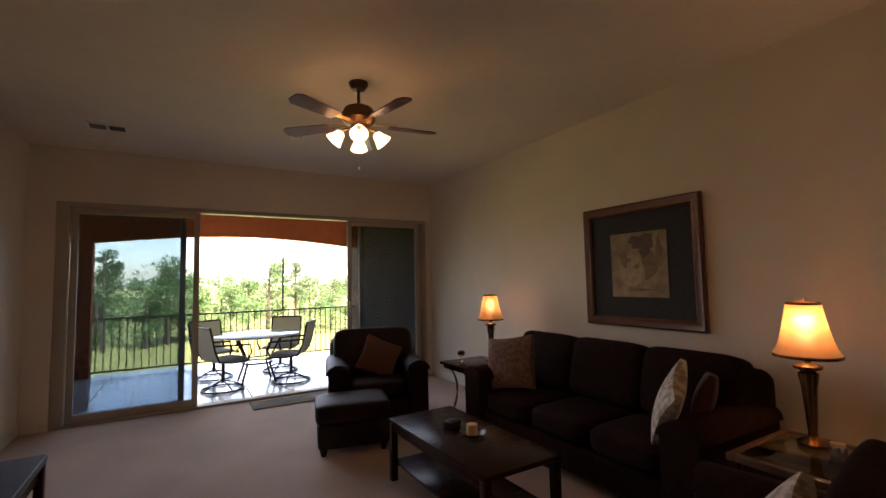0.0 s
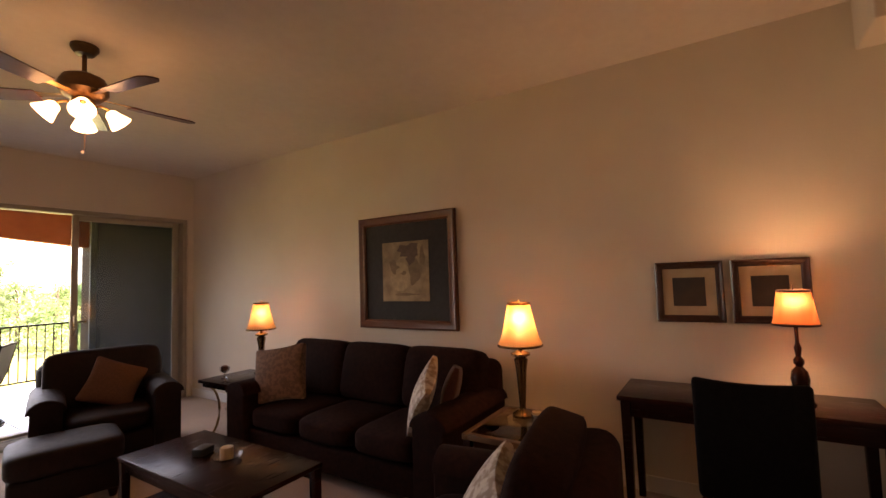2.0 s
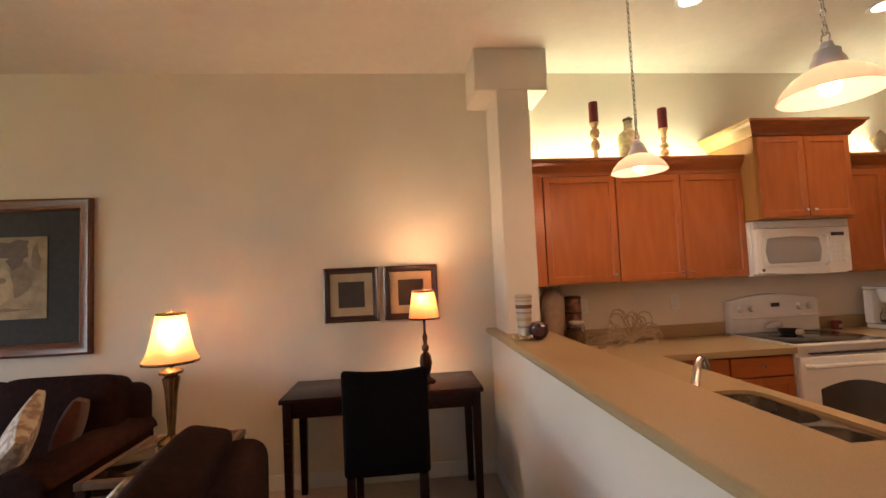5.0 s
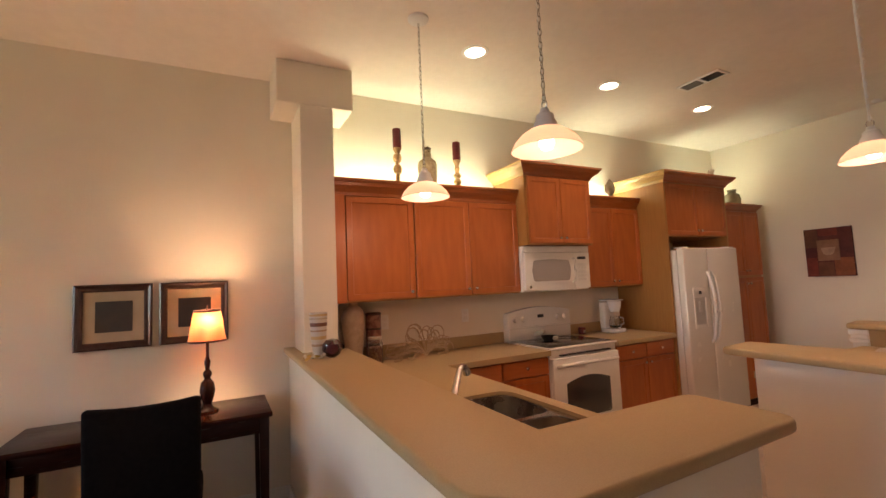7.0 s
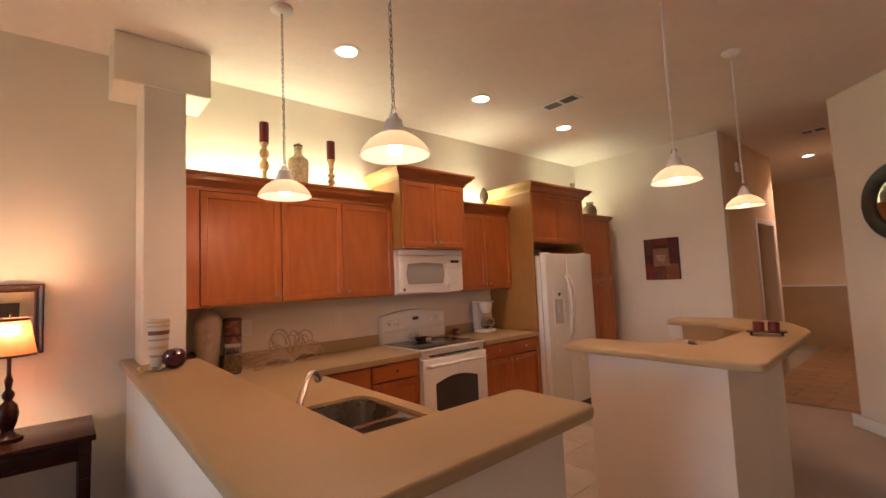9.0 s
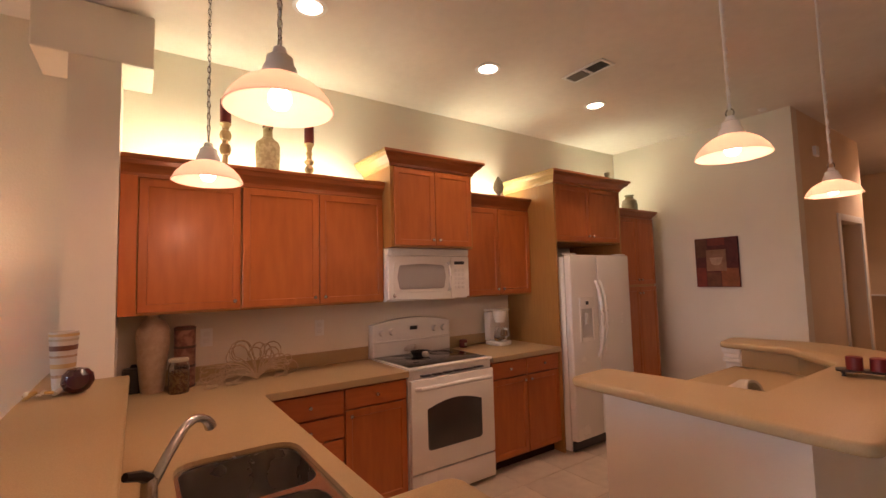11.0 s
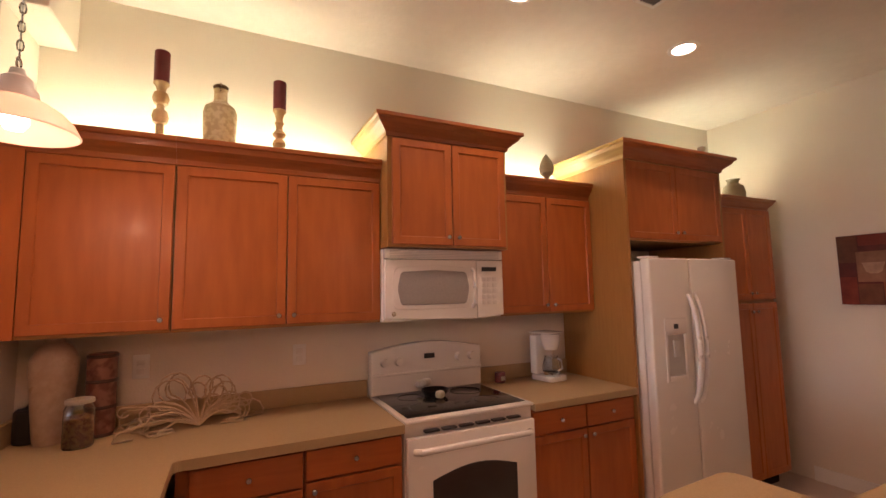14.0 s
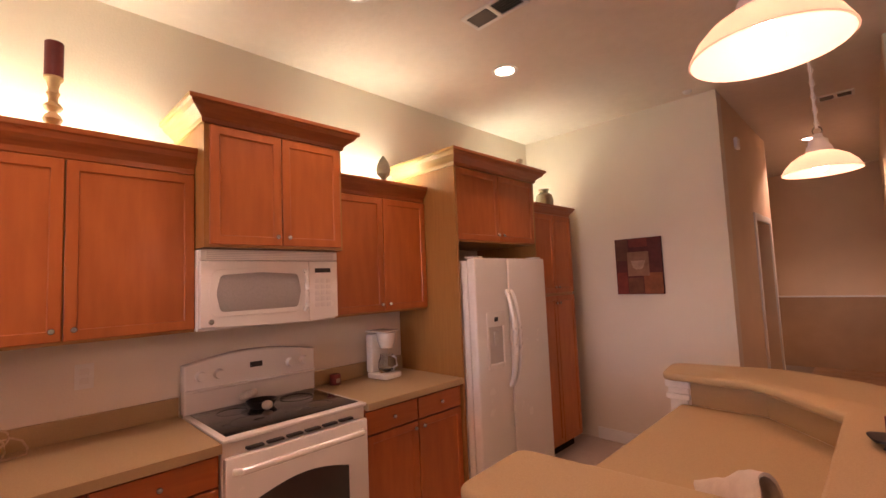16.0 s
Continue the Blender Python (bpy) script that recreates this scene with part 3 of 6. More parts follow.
# ---- range ----
R = thing("range", pose(WX - 0.004, -1.836, 0, 0, 0, -90), "white freestanding electric range with a black glass cooktop", "stove")
RW = 0.738
part("body", bm_box(0, RW, -0.62, -0.005, 0.03, 0.905, 0.004), APPL, R)
part("cooktop_rim", bm_box(-0.002, RW + 0.002, -0.645, -0.06, 0.906, 0.924, 0.006), APPL, R)
ck = part("cooktop", bm_box(0.025, RW - 0.025, -0.60, -0.085, 0.9245, 0.928, 0.001), BLACKGLASS, R, "black ceramic glass cooktop")
for x, y, r in ((0.19, -0.46, 0.095), (0.55, -0.46, 0.075), (0.19, -0.22, 0.075), (0.55, -0.22, 0.095)):
    part("burner_ring", bm_lathe([(r - 0.003, 0.0), (r - 0.003, 0.0008), (r, 0.0008), (r, 0.0)], 32), PLASTICB, ck, "faint grey burner ring", m=pose(x, y, 0.928))
# raised back panel with an arched top
_o = [(0.0, 0.925), (RW, 0.925), (RW, 1.175)] + [(RW - RW * k / 12, 1.175 + 0.045 * math.sin(math.pi * k / 12)) for k in range(1, 12)] + [(0.0, 1.175)]
bg = part("back_panel", bm_move(bm_slab(_o, 0, 0.085, 0.008), pose(0, -0.005, 0, 90, 0, 0)), APPL, R, "white arched control panel")
part("panel_ledge", bm_box(0.004, RW - 0.004, -0.105, -0.088, 1.035, 1.05, 0.004), APPL, bg)
for x in (0.075, 0.165, RW - 0.165, RW - 0.075):
    part("control_knob", bm_lathe([(0.0, 0.03), (0.022, 0.028), (0.024, 0.006), (0.028, 0.0), (0.0, 0.0)], 18), APPL, bg, "round white control knob", m=pose(x, -0.09, 1.115, 90, 0, 0))
part("clock", bm_box(RW / 2 - 0.035, RW / 2 + 0.035, -0.094, -0.0905, 1.12, 1.15, 0.001), PLASTICB, bg, "small dark clock display")
od = part("oven_door", bm_box(0.004, RW - 0.004, -0.658, -0.622, 0.225, 0.845, 0.010), APPL, R)
_w = [(0.13, 0.36), (RW - 0.13, 0.36), (RW - 0.13, 0.64)] + [(RW - 0.13 - (RW - 0.26) * k / 10, 0.64 + 0.045 * math.sin(math.pi * k / 10)) for k in range(1, 10)] + [(0.13, 0.64)]
part("oven_window", bm_move(bm_slab(round_corners(_w, [0.03, 0.03] + [0] * (len(_w) - 2)), 0, 0.006, 0.002), pose(0, -0.6565, 0, 90, 0, 0)), OVENGLASS, od, "dark oven window with an arched top")
part("oven_handle", bm_tube([(0.04, -0.66, 0.785), (0.06, -0.695, 0.79), (0.2, -0.708, 0.795), (RW / 2, -0.712, 0.797), (RW - 0.2, -0.708, 0.795), (RW - 0.06, -0.695, 0.79), (RW - 0.04, -0.66, 0.785)], 0.015, 10), APPL, od, "white bowed oven handle")
for k in range(6):
    part("vent_slot", bm_box(0.10 + 0.095 * k, 0.175 + 0.095 * k, -0.650, -0.6195, 0.858, 0.868, 0.001), PLASTICB, R)
part("storage_drawer", bm_box(0.004, RW - 0.004, -0.655, -0.622, 0.045, 0.215, 0.008), APPL, R)

# ---- microwave ----
M = thing("microwave", pose(WX - 0.004, -1.818, 1.36, 0, 0, -90), "white over-the-range microwave with a grey window", "microwave")
MW = 0.752
part("body", bm_box(0, MW, -0.36, 0, 0.012, 0.408, 0.006), APPL, M)
part("vent_grille", bm_box(0.002, MW - 0.002, -0.395, -0.362, 0.352, 0.408, 0.008), APPL, M)
for k in range(5):
    part("grille_slot", bm_box(0.03, MW - 0.03, -0.3965, -0.39, 0.36 + 0.009 * k, 0.364 + 0.009 * k), APPLG, M)
_b = [(0.0, 0.35), (0.0, 0.03)] + [(0.56 * k / 6, 0.03 - 0.018 * math.sin(math.pi * k / 12)) for k in range(1, 7)] + [(0.56, 0.35)]
md = part("door", bm_move(bm_slab(_b, 0, 0.04, 0.006), pose(0.002, -0.361, 0, 90, 0, 0)), APPL, M)
_w = [(0.09, 0.10), (0.49, 0.10), (0.51, 0.19), (0.49, 0.28)] + [(0.29, 0.292)] + [(0.09, 0.28), (0.07, 0.19)]
_v = [(0.055, 0.075), (0.50, 0.075), (0.522, 0.19), (0.50, 0.305), (0.29, 0.318), (0.055, 0.305), (0.035, 0.19)]
part("window_surround", bm_move(bm_slab(round_corners(_v, 0.03, 4), 0, 0.006, 0.003), pose(0, -0.3985, 0, 90, 0, 0)), APPL, md)
part("window", bm_move(bm_slab(round_corners(_w, 0.02, 3), 0.003, 0.0095, 0.002), pose(0, -0.398, 0, 90, 0, 0)), MESHGLASS, md, "grey perforated window")
part("handle", bm_tube([(0.535, -0.40, 0.08), (0.53, -0.435, 0.10), (0.525, -0.445, 0.19), (0.53, -0.435, 0.28), (0.535, -0.40, 0.30)], 0.011, 10), APPL, md)
_b = [(0.565, 0.35), (0.565, 0.012)] + [(0.565 + 0.183 * k / 4, 0.012 + 0.014 * (k / 4) ** 2) for k in range(1, 5)] + [(0.748, 0.35)]
cp = part("control_panel", bm_move(bm_slab(_b, 0, 0.036, 0.006), pose(0, -0.361, 0, 90, 0, 0)), APPL, M)
part("display", bm_box(0.60, 0.70, -0.4005, -0.3965, 0.285, 0.31, 0.001), PLASTICB, cp, "dark digital display")
for i in range(5):
    for j in range(3):
        part("button", bm_box(0.60 + 0.036 * j, 0.628 + 0.036 * j, -0.3995, -0.3965, 0.09 + 0.034 * i, 0.114 + 0.034 * i, 0.001), BUTTON, cp)
part("badge", bm_lathe([(0, 0.003), (0.012, 0.002), (0.014, 0)], 16), NICKEL, md, m=pose(0.05, -0.4, 0.055, 90, 0, 0))

# ---- refrigerator ----
F = thing("refrigerator", pose(WX - 0.006, -3.40, 0, 0, 0, -90), "white side-by-side refrigerator with an ice dispenser", "refrigerator")
part("body", bm_box(0.005, 0.875, -0.68, -0.02, 0.02, 1.70, 0.008), APPL, F)
part("base_grille", bm_box(0.02, 0.86, -0.70, -0.682, 0.02, 0.10, 0.003), PLASTICB, F)
fd = part("freezer_door", bm_box(0.0, 0.375, -0.752, -0.684, 0.115, 1.715, 0.014, 3), APPL, F)
rd = part("fridge_door", bm_box(0.381, 0.88, -0.752, -0.684, 0.115, 1.715, 0.014, 3), APPL, F)
part("handle", bm_tube([(0.345, -0.748 - 0.062 * math.sin(math.pi * k / 18) ** 0.55, 0.80 + 0.68 * k / 18) for k in range(19)], 0.015, 10), APPL, fd)
part("handle", bm_tube([(0.412, -0.748 - 0.062 * math.sin(math.pi * k / 18) ** 0.55, 0.80 + 0.68 * k / 18) for k in range(19)], 0.015, 10), APPL, rd)
dp = part("dispenser", bm_join(bm_box(0.10, 0.30, -0.760, -0.753, 1.235, 1.335, 0.004), bm_box(0.10, 0.125, -0.760, -0.753, 0.95, 1.2345, 0.003), bm_box(0.275, 0.30, -0.760, -0.753, 0.95, 1.2345, 0.003),
                                bm_box(0.1255, 0.2745, -0.762, -0.753, 0.95, 0.985, 0.003)), APPL, fd)
part("dispenser_recess", bm_box(0.126, 0.274, -0.7545, -0.7525, 0.986, 1.234), APPLG, dp, "grey recessed ice and water niche")
part("dispenser_panel", bm_box(0.18, 0.22, -0.7635, -0.7605, 1.27, 1.30, 0.001), PLASTICB, dp)
part("paddle", bm_box(0.17, 0.23, -0.765, -0.755, 1.10, 1.20, 0.003), APPLG, dp)
for x in (0.06, 0.80):
    part("hinge_cap", bm_box(x - 0.05, x + 0.05, -0.74, -0.66, 1.716, 1.727, 0.004), APPL, F)


# ---- lamps of the kitchen ----
def pendant(x, y, zb, metal, size=1.0):
    P = thing("pendant_lamp", pose(x, y, CZ), "white glass dome pendant lamp hanging on a chain, lit", "pendant lamp", "pendant lamps over the counters")
    part("canopy", bm_lathe([(0.0, 0.0), (0.062, 0.0), (0.062, -0.012), (0.045, -0.025), (0.012, -0.03), (0.0, -0.03)], 20), TRIMW, P)
    d = zb - CZ
    top = d + 0.20 * size
    n = int((-0.03 - top) / 0.026)
    links = []
    for k in range(n):
        z = top + 0.013 + k * (-0.03 - top) / n
        ring = [(0.007 * math.cos(a), 0, 0.017 * math.sin(a)) for a in (2 * math.pi * q / 8 for q in range(8))]
        links.append(bm_move(bm_tube(ring, 0.0022, 4, True), pose(0, 0, z, 0, 0, 90 * (k % 2) + 20)))
    part("chain", bm_join(*links), metal, P)
    part("cord", bm_tube([(0.004, 0, -0.02), (0.004, 0.003, top / 2), (0, 0, top)], 0.0025 if metal is NICKEL else 0.005, 6), TRIMW, P)
    part("loop", bm_move(bm_tube([(0.014 * math.cos(a), 0, 0.016 * math.sin(a)) for a in (2 * math.pi * q / 12 for q in range(12))], 0.003, 6, True), pose(0, 0, top - 0.012)), NICKEL, P)
    cap = Matrix.Scale(size, 4)
    part("socket_cap", bm_lathe([(0.0, 0.175), (0.016, 0.172), (0.02, 0.155), (0.034, 0.145), (0.036, 0.125), (0.044, 0.115), (0.05, 0.09), (0.0, 0.089)], 18), TRIMW, P, "off-white fluted socket cap", m=pose(0, 0, d) @ cap)
    part("shade", bm_lathe([(0.038, 0.094), (0.07, 0.082), (0.10, 0.062), (0.125, 0.034), (0.14, 0.004), (0.136, 0.002), (0.12, 0.03), (0.097, 0.056), (0.066, 0.075), (0.036, 0.086)], 32), FROST, P, "frosted white glass dome shade", m=pose(0, 0, d) @ cap)
    part("bulb", bm_lathe([(0.0, -0.002), (0.02, 0.003), (0.03, 0.02), (0.028, 0.04), (0.014, 0.065), (0.0, 0.07)], 14), BULB, P, m=pose(0, 0, d + 0.005) @ cap)
    lamp("pendant_light", "POINT", pose(x, y, zb - 0.03), PEND_W, WARM, 0.05)


def downlight(x, y, watts):
    D = thing("recessed_light", pose(x, y, CZ), "round white recessed ceiling light, lit", "recessed light", "recessed ceiling lights")
    part("trim_ring", bm_lathe([(0.066, 0.0), (0.095, 0.0), (0.092, -0.006), (0.07, -0.008), (0.066, -0.002)], 28), TRIMW, D)
    part("lens", bm_lathe([(0.0, -0.003), (0.068, -0.003), (0.068, -0.0005), (0.0, -0.0005)], 28), CANLENS, D)
    lamp("can_light", "SPOT", pose(x, y, CZ - 0.02), watts, CANWHITE, 0.06, spot=130)


PEND_W, CAN_W, UP_W = 0.28, 1.2, 0.33
for p in ((3.425, -0.558, 1.972, NICKEL), (2.433, -0.605, 1.963, NICKEL, 0.96), (1.998, -2.10, 1.946, CEIL, 0.88), (2.01, -3.31, 1.912, CEIL, 0.86)):
    pendant(*p)
for p in ((3.62, -1.07), (3.65, -2.385), (3.67, -3.66)):
    downlight(*p, CAN_W)
downlight(2.33, -7.75, 4.6)


def strip_light(y0, y1, z, watts):
    s = whole("light_strip", bm_box(4.418, 4.443, min(y0, y1), max(y0, y1), z + 0.001, z + 0.022, 0.004), CANLENS, "slim lit strip light on top of the cabinets", "strip light", group="cabinet strip lights")
    lamp("strip_glow", "AREA", look((4.43, (y0 + y1) / 2, z + 0.04), (4.43, (y0 + y1) / 2 + 0.001, 5)), watts, GLOW, 0.04, abs(y1 - y0))
    return s


strip_light(-0.27, -1.75, 2.24, UP_W)
strip_light(-2.66, -3.30, 2.24, UP_W * 0.62)
strip_light(-4.42, -4.95, 2.19, UP_W * 0.75)


def ceiling_vent(x, y, lx, ly, label, rz=0):
    V = thing("ceiling_vent", pose(x, y, CZ, 0, 0, rz), label, "air vent", "ceiling vents")
    part("frame", bm_join(bm_box(-lx / 2, lx / 2, -ly / 2, -ly / 2 + 0.022, -0.012, -0.001, 0.003), bm_box(-lx / 2, lx / 2, ly / 2 - 0.022, ly / 2, -0.012, -0.001, 0.003),
                          bm_box(-lx / 2, -lx / 2 + 0.022, -ly / 2, ly / 2, -0.0115, -0.001, 0.003), bm_box(lx / 2 - 0.022, lx / 2, -ly / 2, ly / 2, -0.0115, -0.001, 0.003), bm_box(-0.012, 0.012, -ly / 2, ly / 2, -0.011, -0.001, 0.003)), TRIMW, V)
    part("backing", bm_box(-lx / 2 + 0.02, lx / 2 - 0.02, -ly / 2 + 0.02, ly / 2 - 0.02, -0.003, -0.0012), PLASTICB, V)
    n = int((ly - 0.05) / 0.018)
    for k in range(n):
        for s in (-1, 1):
            c = s * lx / 4
            part("slat", bm_move(bm_box(-lx / 4 + 0.02, lx / 4 - 0.02, -0.006, 0.006, -0.001, 0.001), pose(c, -ly / 2 + 0.034 + 0.018 * k, -0.008, 50 * s, 0, 0)), SLAT, V)


ceiling_vent(3.28, -3.04, 0.36, 0.16, "white metal ceiling air vent with dark slots")
ceiling_vent(2.03, -6.27, 0.25, 0.16, "dark-slotted air vent in the hallway ceiling")
ceiling_vent(0.48, 6.24, 0.32, 0.20, "white air vent near the sliding doors")

# ---- hallway door ----
D = thing("door_1", pose(2.87, -6.455, 0, 0, 0, 0), "half-open white hallway door in a white frame", "door", kind="structure")
part("door_leaf", bm_move(bm_box(0, 0.76, -0.035, 0, 0.01, 2.03, 0.003), pose(0.02, 0, 0, 0, 0, -25)), TRIMW, D)
part("door_frame", bm_join(bm_box(-0.165, -0.149, -0.0, 0.07, 0, 2.12, 0.003), bm_box(-0.165, -0.149, -0.865, -0.795, 0, 2.12, 0.003), bm_box(-0.165, -0.149, -0.795, 0.0, 2.05, 2.12, 0.003)), TRIMW, D)


# ---- living room: materials ----
TRAV = mat("cream_floral_fabric", (0.66, 0.58, 0.48), (0.36, 0.26, 0.19), 0.9, scale=20, detail=3, spread=0.14, bump=0.2, sheen=0.2)
PATT = mat("tan_patterned_fabric", (0.25, 0.135, 0.078), (0.16, 0.085, 0.05), 0.9, scale=34, detail=1, spread=0.12, bump=0.25, sheen=0.2)
RUST = mat("rust_fabric", (0.10, 0.024, 0.013), (0.07, 0.017, 0.010), 0.9, scale=50, bump=0.2, sheen=0.2)
def shade_cloth(name, color, through, glow_color, strength, weight, sheer=0.34):
    """Pleated lamp cloth that lets the bulb's light through."""
    m = mat(name, color, tuple(v * 0.8 for v in color), 0.9, scale=3, stretch=(14, 14, 0.5), emit=glow_color, strength=strength, blotch=0.03)
    n, l = m.node_tree.nodes, m.node_tree.links
    tr, mx = n.new("ShaderNodeBsdfTranslucent"), n.new("ShaderNodeMixShader")
    tr.inputs[0].default_value = (*through, 1)
    mx.inputs[0].default_value = weight
    l.new(n["Principled BSDF"].outputs[0], mx.inputs[1]), l.new(tr.outputs[0], mx.inputs[2])
    rf, my = n.new("ShaderNodeBsdfRefraction"), n.new("ShaderNodeMixShader")
    rf.inputs["Color"].default_value = (1.0, 0.92, 0.80, 1)
    rf.inputs["Roughness"].default_value, rf.inputs["IOR"].default_value = 0.75, 1.3
    my.inputs[0].default_value = sheer
    l.new(mx.outputs[0], my.inputs[1]), l.new(rf.outputs[0], my.inputs[2])
    l.new(my.outputs[0], n["Material Output"].inputs[0])
    return m


SHADE = shade_cloth("lit_lamp_shade", (0.74, 0.47, 0.27), (0.95, 0.66, 0.38), (1.0, 0.50, 0.20), 0.004, 0.50)
SHADEC = shade_cloth("lit_small_shade", (0.60, 0.27, 0.11), (0.76, 0.36, 0.20), (1.0, 0.36, 0.12), 0.004, 0.30, 0.13)
BLADE = mat("mahogany_blade", (0.10, 0.022, 0.012), (0.065, 0.014, 0.008), 0.35, scale=6, stretch=(1, 12, 12), coat=0.3)
BRASS = mat("antique_brass", (0.42, 0.26, 0.12), (0.32, 0.19, 0.08), 0.3, metal=1.0, scale=14)
PEWTER = mat("bronzed_lamp_base", (0.46, 0.31, 0.16), (0.20, 0.12, 0.06), 0.24, metal=0.9, scale=16)
WAX = mat("cream_wax", (0.70, 0.50, 0.30), (0.66, 0.46, 0.27), 0.5, scale=8)
REDWAX = mat("deep_red_wax", (0.17, 0.012, 0.010), (0.13, 0.010, 0.008), 0.45, scale=10)
MATRUG = mat("striped_door_mat", (0.20, 0.17, 0.13), (0.09, 0.075, 0.06), 0.95, scale=4, stretch=(0.5, 14, 1), detail=1, spread=0.1, bump=0.4, bump_scale=150)

# ---- baseboards ----
for n, b in (("baseboard", bm_box(WX - 0.014, WX - 0.001, 0.002, NY - 0.002, 0, 0.11, 0.004)), ("baseboard", bm_box(2.73, 3.93, SY + 0.001, SY + 0.014, 0, 0.11, 0.004)),
             ("baseboard", bm_box(WESTX + 0.001, WESTX + 0.014, -2.9, NY - 0.002, 0, 0.11, 0.004)), ("baseboard", bm_box(1.92, WX - 0.016, 0.046, 0.059, 0, 0.11, 0.004)),
             ("baseboard", bm_move(bm_box(0.0, 2.95, -0.014, -0.001, 0, 0.11, 0.004), pose(1.80, -5.16, 0, 0, 0, 135)))):
    structure(n, b, TRIMW, "white painted baseboard along the wall", "baseboard")


# ---- seats ----
def pillow(name, w, h, t, m, material, label):
    bm = bm_cushion(w, h, t, 0.80, 14, 16)
    for v in bm.verts:
        a, b = abs(v.co.x) / (w / 2), abs(v.co.y) / (h / 2)
        v.co.x *= 1 - 0.11 * (1 - b * b)
        v.co.y *= 1 - 0.11 * (1 - a * a)
    return whole(name, bm, material, label, "pillow", m)


def bm_roll_arm(x0, x1, y0, y1, h, r):
    """An arm with a rounded top: a block under a long roll."""
    cx = (x0 + x1) / 2
    pts = [(x0, 0.06), (x1, 0.06), (x1, h - r)] + [(cx + (x1 - x0 + 0.05) / 2 * math.cos(a), h - r + r * math.sin(a)) for a in (math.pi * k / 10 for k in range(11))] + [(x0, h - r)]
    return bm_move(bm_slab(pts, 0, y1 - y0, 0.03, 3), pose(0, y1, 0, 90, 0, 0))


def seat_unit(name, m, w, depth, n, label, category, material, arm_h=0.64, back_h=0.9, arm_w=0.2, seat_h=0.46):
    S = thing(name, m, label, category)
    part("base", bm_box(0.03, w - 0.03, -depth + 0.06, -0.06, 0.07, 0.27, 0.025, 3), material, S)
    part("arm", bm_roll_arm(0, arm_w, -depth, -0.10, arm_h, 0.10), material, S)
    part("arm", bm_roll_arm(w - arm_w, w, -depth, -0.10, arm_h, 0.10), material, S)
    part("back", bm_move(bm_box(0.02, w - 0.02, -0.24, -0.02, 0.07, back_h - 0.05, 0.09, 5), Matrix.Identity(4)), material, S)
    cw = (w - 2 * arm_w) / n
    for k in range(n):
        x = arm_w + cw * (k + 0.5)
        part("seat_cushion", bm_cushion(cw - 0.01, depth - 0.28, 0.20, 0.22, 10, 6), material, S, m=pose(x, -depth / 2 - 0.11, seat_h - 0.09))
        bw = (w - arm_w * 0.7) / n
        part("back_cushion", bm_cushion(bw + 0.015, back_h - seat_h + 0.06, 0.25, 0.22, 12, 7), material, S, m=pose(arm_w * 0.35 + bw * (k + 0.5), -0.30, (back_h + seat_h) / 2 + 0.015, 76, 0, 0))
    for x in (0.07, w - 0.07):
        for y in (-depth + 0.09, -0.09):
            part("foot", bm_lathe([(0.0, 0.0), (0.022, 0.0), (0.034, 0.055), (0.034, 0.075), (0.0, 0.075)], 12), ESPRESSO, S, m=pose(x, y, 0))
    return S


seat_unit("sofa", pose(4.53, 4.66, 0, 0, 0, -90), 2.27, 1.02, 3, "dark chocolate microfibre three-seat sofa with rolled arms", "sofa", SOFA, 0.66, 0.905, 0.24)
seat_unit("armchair", pose(2.66, 6.36, 0, 0, 0, -16), 1.02, 0.98, 1, "dark brown leather armchair with rolled arms", "armchair", LEATHER, 0.66, 0.90, 0.20)
seat_unit("armchair", pose(3.45, 1.32, 0, 0, 0, 189), 0.92, 0.93, 1, "dark chocolate armchair beside the glass-topped end table", "armchair", SOFA, 0.62, 0.84, 0.18)
pillow("throw_pillow", 0.52, 0.50, 0.17, pose(3.80, 4.30, 0.70, 74, 0, -74) @ pose(0, 0, 0, 0, 0, 9), PATT, "tan patterned square throw pillow on the sofa")
pillow("throw_pillow", 0.41, 0.43, 0.14, pose(3.745, 2.70, 0.70, 68, 14, -150) @ pose(0, 0, 0, 0, 0, -14), TRAV, "cream floral throw pillow leaning on the sofa arm")
pillow("throw_pillow", 0.38, 0.38, 0.13, pose(4.03, 2.64, 0.68, 72, -6, -152), RUST, "rust-brown throw pillow behind the floral one")
pillow("throw_pillow", 0.44, 0.42, 0.16, pose(3.05, 5.70, 0.64, 66, 24, -22), PINK, "tan throw pillow on the leather armchair")
pillow("throw_pillow", 0.46, 0.44, 0.16, pose(2.88, 1.80, 0.54, 58, 10, 200), TRAV, "cream floral throw pillow on the armchair")
O = thing("ottoman", pose(2.50, 5.03, 0, 0, 0, -14), "dark brown leather ottoman with a padded top", "ottoman")
part("base", bm_box(-0.31, 0.31, -0.25, 0.25, 0.06, 0.27, 0.03, 3), LEATHER, O)
part("cushion", bm_cushion(0.66, 0.54, 0.20, 0.15, 10, 7), LEATHER, O, m=pose(0, 0, 0.345))
for x in (-0.26, 0.26):
    for y in (-0.2, 0.2):
        part("foot", bm_lathe([(0.0, 0.0), (0.022, 0.0), (0.034, 0.045), (0.034, 0.062), (0.0, 0.062)], 12), ESPRESSO, O, m=pose(x, y, 0))

